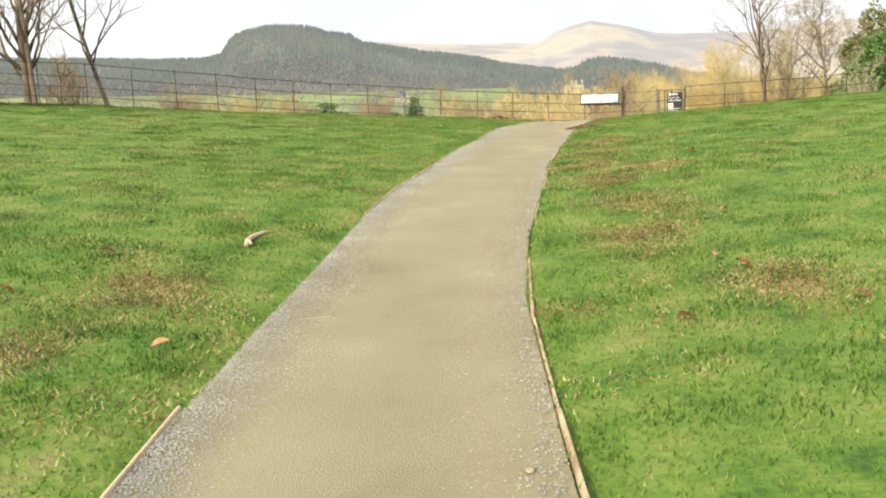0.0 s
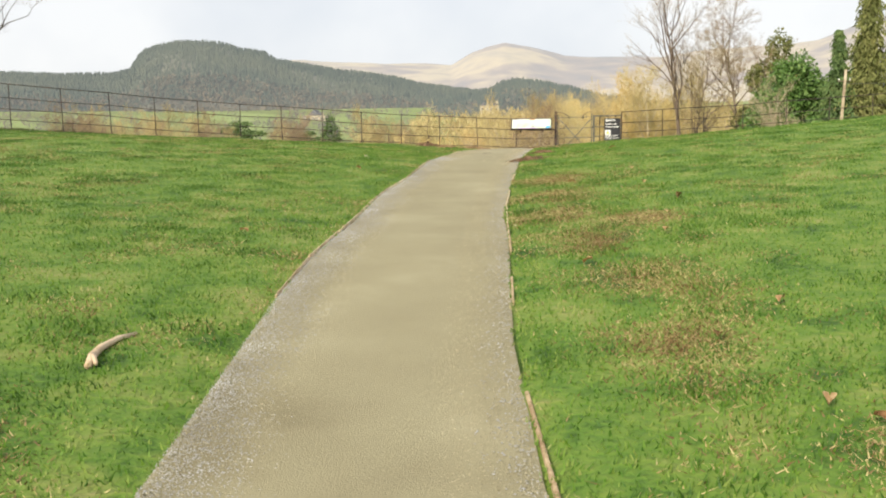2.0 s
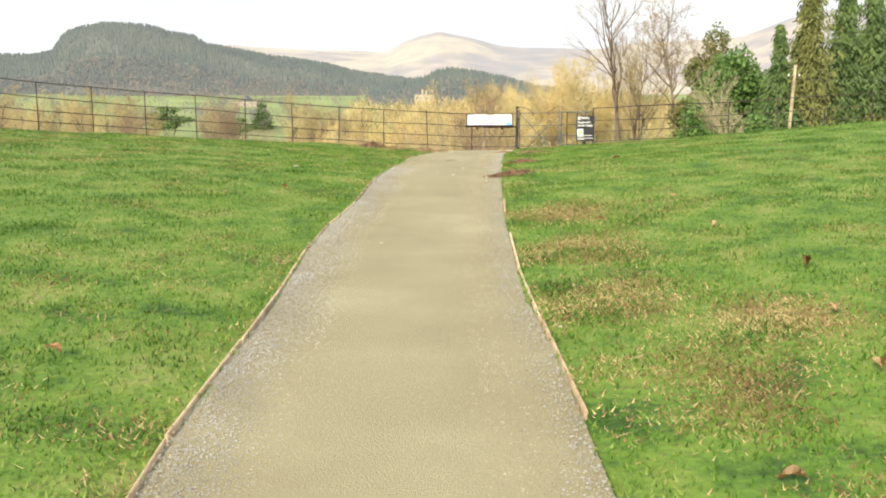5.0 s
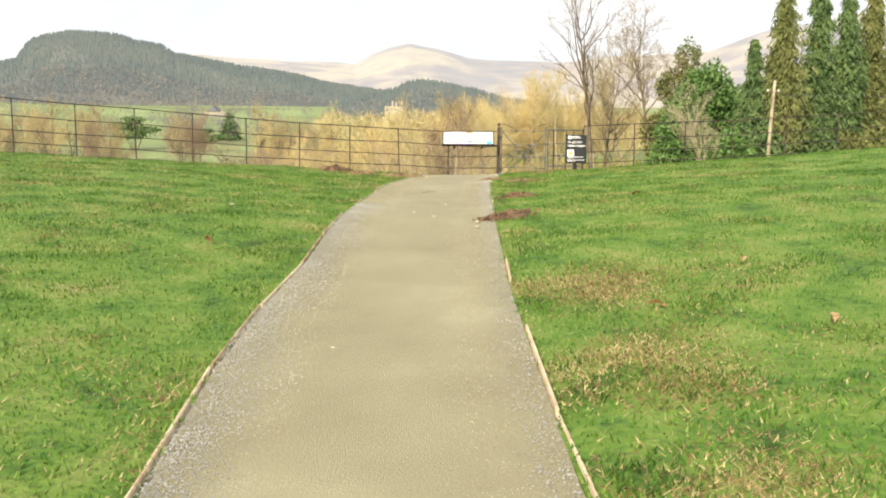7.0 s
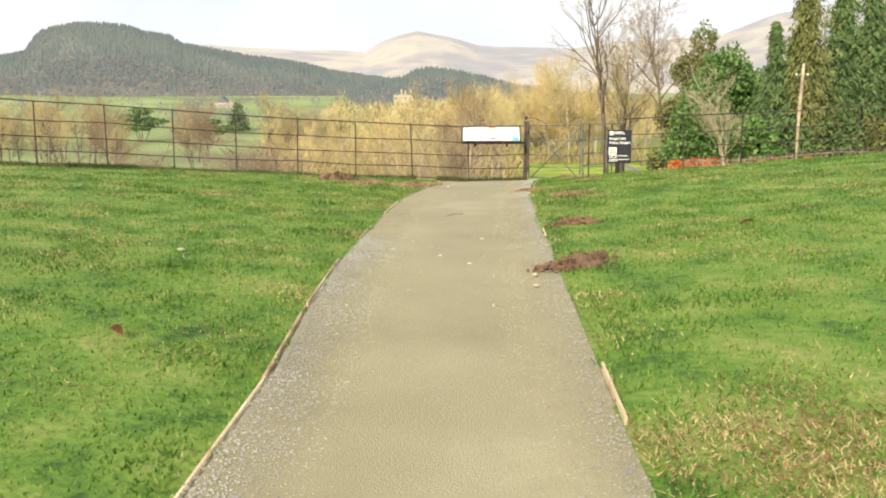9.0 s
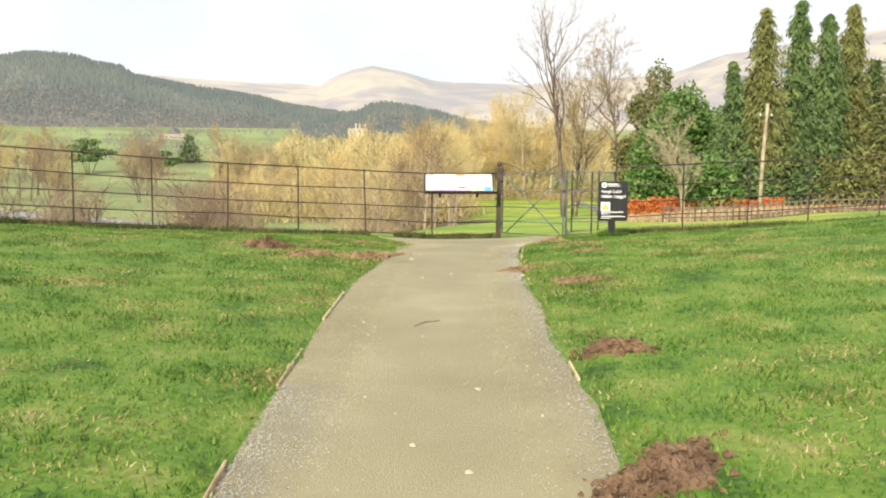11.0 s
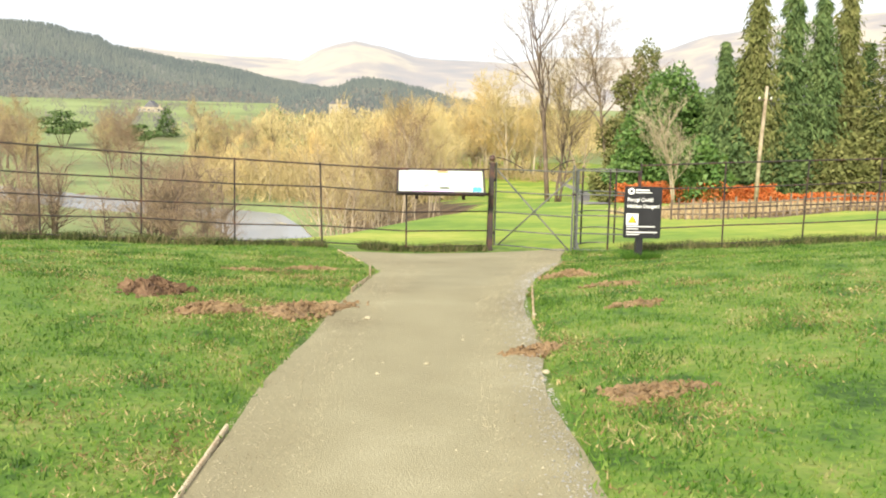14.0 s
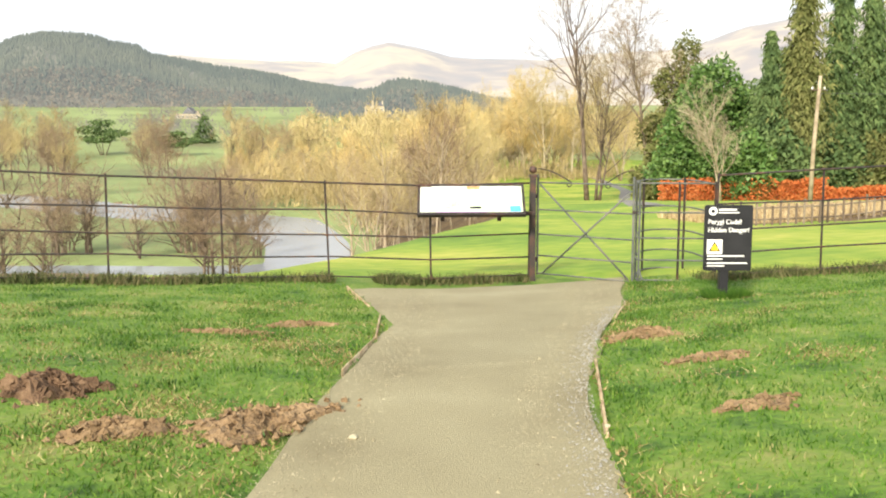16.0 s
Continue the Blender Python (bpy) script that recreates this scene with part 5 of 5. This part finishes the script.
def left_band(r_, n):
    y = 1.2 + 17 * r_.uniform(0, 1, n) ** 1.25
    off = np.abs(r_.normal(0, 0.17, n)) * (0.8 + 0.5 * np.sin(y * 1.7) ** 2)
    return np.interp(y, *EDGE_L) + off + 0.01, y


def right_band(r_, n):
    y = r_.uniform(1.2, 27, n)
    return np.interp(y, *EDGE_R) - np.abs(r_.normal(0, 0.1, n)) - 0.01, y


pebbles("grey_chippings", 48000, left_band, 0.002, 0.0065, M["gravel_grey"], "grey stone chippings along the path edge", 3)
pebbles("edge_chippings", 12000, right_band, 0.002, 0.008, M["gravel_grey"], "grey stone chippings along the path edge", 4)
pebbles("path_grit", 150000, across(0.0, 1.0, 1.2, 29), 0.0018, 0.0052, M["pebble"], "fine loose grit on the path", 5)
pebbles("path_pebbles", 900, across(0.03, 0.98, 14, 29), 0.004, 0.013, M["pebble"], "small pale pebbles strewn on the path", 6)

# ---- grass ----


def grass(name, n, spot, hmin, hmax, wide, mat, label, seed, lean=0.6):
    r_ = np.random.default_rng(seed)
    x, y = spot(r_, n)
    z = height(x, y)
    n = len(x)
    h = r_.uniform(hmin, hmax, n) * (0.75 + 0.5 * (waves(x * 2.1, y * 2.1) * 0.5 + 0.5))
    a = r_.uniform(0, 6.28, n)
    w_ = wide * r_.uniform(0.6, 1.4, n)
    b = r_.uniform(0, 6.28, n)
    ln = h * r_.uniform(0.1, 1.0, n) * lean * 1.6
    o = np.stack([x, y, z - 0.004], -1)
    s_ = np.stack([np.cos(a) * w_, np.sin(a) * w_, np.zeros(n)], -1)
    t_ = np.stack([np.cos(b) * ln, np.sin(b) * ln, h], -1)
    tagged(tri_cloud(name, np.stack([o - s_, o + s_, o + t_], 1), mat), label, "grass", kind="stuff")


HEAPS = [(2.35, 24.2, 0.24), (3.35, 23.6, 0.28), (4.15, 18.45, 0.17), (6.3, 25.1, 0.2), (3.5, 16.6, 0.2), (4.95, 20.95, 0.18), (4.74, 22.05, 0.1)]
WORN = [(2.84, 11.49, 0.55), (2.51, 10.04, 0.45), (2.35, 8.6, 0.5), (2.2, 5.6, 0.45), (2.7, 3.9, 0.45), (-1.3, 4.4, 0.5), (-1.8, 3.2, 0.5), (3.1, 9.2, 0.4), (3.2, 13.3, 0.4), (2.6, 7.0, 0.5)]


def field(dens_near, reach):
    def spot(r_, n):
        x, y = r_.uniform(-13, 17, n * 3), r_.uniform(0.8, 29.8, n * 3)
        a, b = np.interp(y, *EDGE_L), np.interp(y, *EDGE_R)
        gap = np.maximum(a - x, x - b)
        lim = 0.012 * np.sin(y * 9) + 0.02 * np.sin(y * 23 + x)
        keep = (gap > lim) & (y < np.interp(x, *FENCE) + 0.3) & (r_.uniform(0, 1, len(x)) < np.exp(-np.maximum(gap, 0) / reach) + dens_near)
        for hx, hy, hr in HEAPS:
            keep &= np.hypot(x - hx, y - hy) > hr * r_.uniform(0.7, 1.1, len(x))
        for hx, hy, hr in WORN:
            keep &= (np.hypot(x - hx, (y - hy)) > hr) | (r_.uniform(0, 1, len(x)) < 0.55)
        x, y = x[keep], y[keep]
        return x[:n], y[:n]
    return spot


grass("turf_grass", 420000, field(0.25, 3.5), 0.012, 0.036, 0.006, M["blade"], "short green turf with straw and moss", 21)


def tussocks(r_, n):
    k = max(1, n // 80)
    cx_, cy_ = r_.uniform(-12, 15, k), r_.uniform(2, 29, k)
    x = (cx_[:, None] + r_.normal(0, 0.13, (k, 80))).ravel()
    y = (cy_[:, None] + r_.normal(0, 0.1, (k, 80))).ravel()
    a, b = np.interp(y, *EDGE_L), np.interp(y, *EDGE_R)
    ok = ((x < a - 0.1) | (x > b + 0.1)) & (y < np.interp(x, *FENCE))
    return x[ok], y[ok]


# lush green, darkened to hold the small shadows among the tufts as well
M["tussock"] = material("lush_grass_tuft", [(0.2, (0.03, 0.08, 0.012)), (0.5, (0.065, 0.145, 0.018)), (0.8, (0.12, 0.215, 0.028))], scale=0.9, fine=5, bump=0, island=0.4, rough=0.55, through_light=0.3)
grass("grass_tufts", 170000, tussocks, 0.018, 0.05, 0.006, M["tussock"], "darker longer tufts of grass in the turf, shadow specks included in their green", 22)


def thatch(r_, n):
    k = 800
    cx_ = np.concatenate([np.repeat([3.3, 2.8, 6.2, 5.0, 4.9], 8), r_.uniform(-7, 9, k), np.repeat([w[0] for w in WORN], 28)])
    cy_ = np.concatenate([np.repeat([23.6, 23.5, 25.1, 22.2, 20.9], 8), r_.uniform(1.5, 28, k), np.repeat([w[1] for w in WORN], 28)])
    cx_, cy_ = cx_ + r_.normal(0, 0.22, len(cx_)), cy_ + r_.normal(0, 0.3, len(cx_))
    pick = r_.integers(0, len(cx_), n)
    x, y = cx_[pick] + r_.normal(0, 0.17, n), cy_[pick] + r_.normal(0, 0.13, n)
    a, b = np.interp(y, *EDGE_L), np.interp(y, *EDGE_R)
    ok = ((x < a - 0.02) | (x > b + 0.02)) & (y < np.interp(x, *FENCE))
    return x[ok], y[ok]


M["thatch"] = material("dead_thatch", [(0.2, (0.12, 0.07, 0.03)), (0.5, (0.25, 0.175, 0.075)), (0.8, (0.48, 0.4, 0.19))], scale=2, fine=9, bump=0, island=0.6)
grass("dead_thatch", 190000, thatch, 0.008, 0.03, 0.005, M["thatch"], "brown and straw-coloured dead grass in worn patches", 24, lean=1.6)


def verge(r_, n):
    x = np.concatenate([r_.uniform(-14, 4.5, int(n * 0.62)), r_.uniform(5.0, 6.9, int(n * 0.1)), r_.uniform(8.6, 18, int(n * 0.28))])
    keep = r_.uniform(0, 1, len(x)) < 0.35 + 0.65 * (np.sin(x * 5.1) * np.sin(x * 2.3 + 1) > 0.0)
    x = x[keep]
    return x, np.interp(x, *FENCE) + r_.normal(0.02, 0.11, len(x))


M["verge"] = material("rank_verge_grass", [(0.2, (0.035, 0.05, 0.015)), (0.5, (0.08, 0.105, 0.03)), (0.8, (0.2, 0.17, 0.08))], scale=1.3, fine=6, bump=0, island=0.5, through_light=0.2)
grass("fence_verge_grass", 56000, verge, 0.04, 0.14, 0.008, M["verge"], "rank uncut grass along the foot of the railings", 23)
tagged(tri_cloud("sign_foot_grass", np.array([[(sx0 + 0.15 * math.cos(k * 2.4) * math.sqrt(k / 400) - 0.006, sy0 + 0.13 * math.sin(k * 2.4) * math.sqrt(k / 400), sz0), (sx0 + 0.15 * math.cos(k * 2.4) * math.sqrt(k / 400) + 0.006, sy0 + 0.13 * math.sin(k * 2.4) * math.sqrt(k / 400), sz0), (sx0 + 0.2 * math.cos(k * 2.4) * math.sqrt(k / 400), sy0 + 0.16 * math.sin(k * 2.4) * math.sqrt(k / 400), sz0 + 0.06 + 0.045 * math.sin(k * 1.7))] for k in range(900)], np.float32), M["tussock"]), "long grass round the foot of the sign", "grass", kind="stuff")
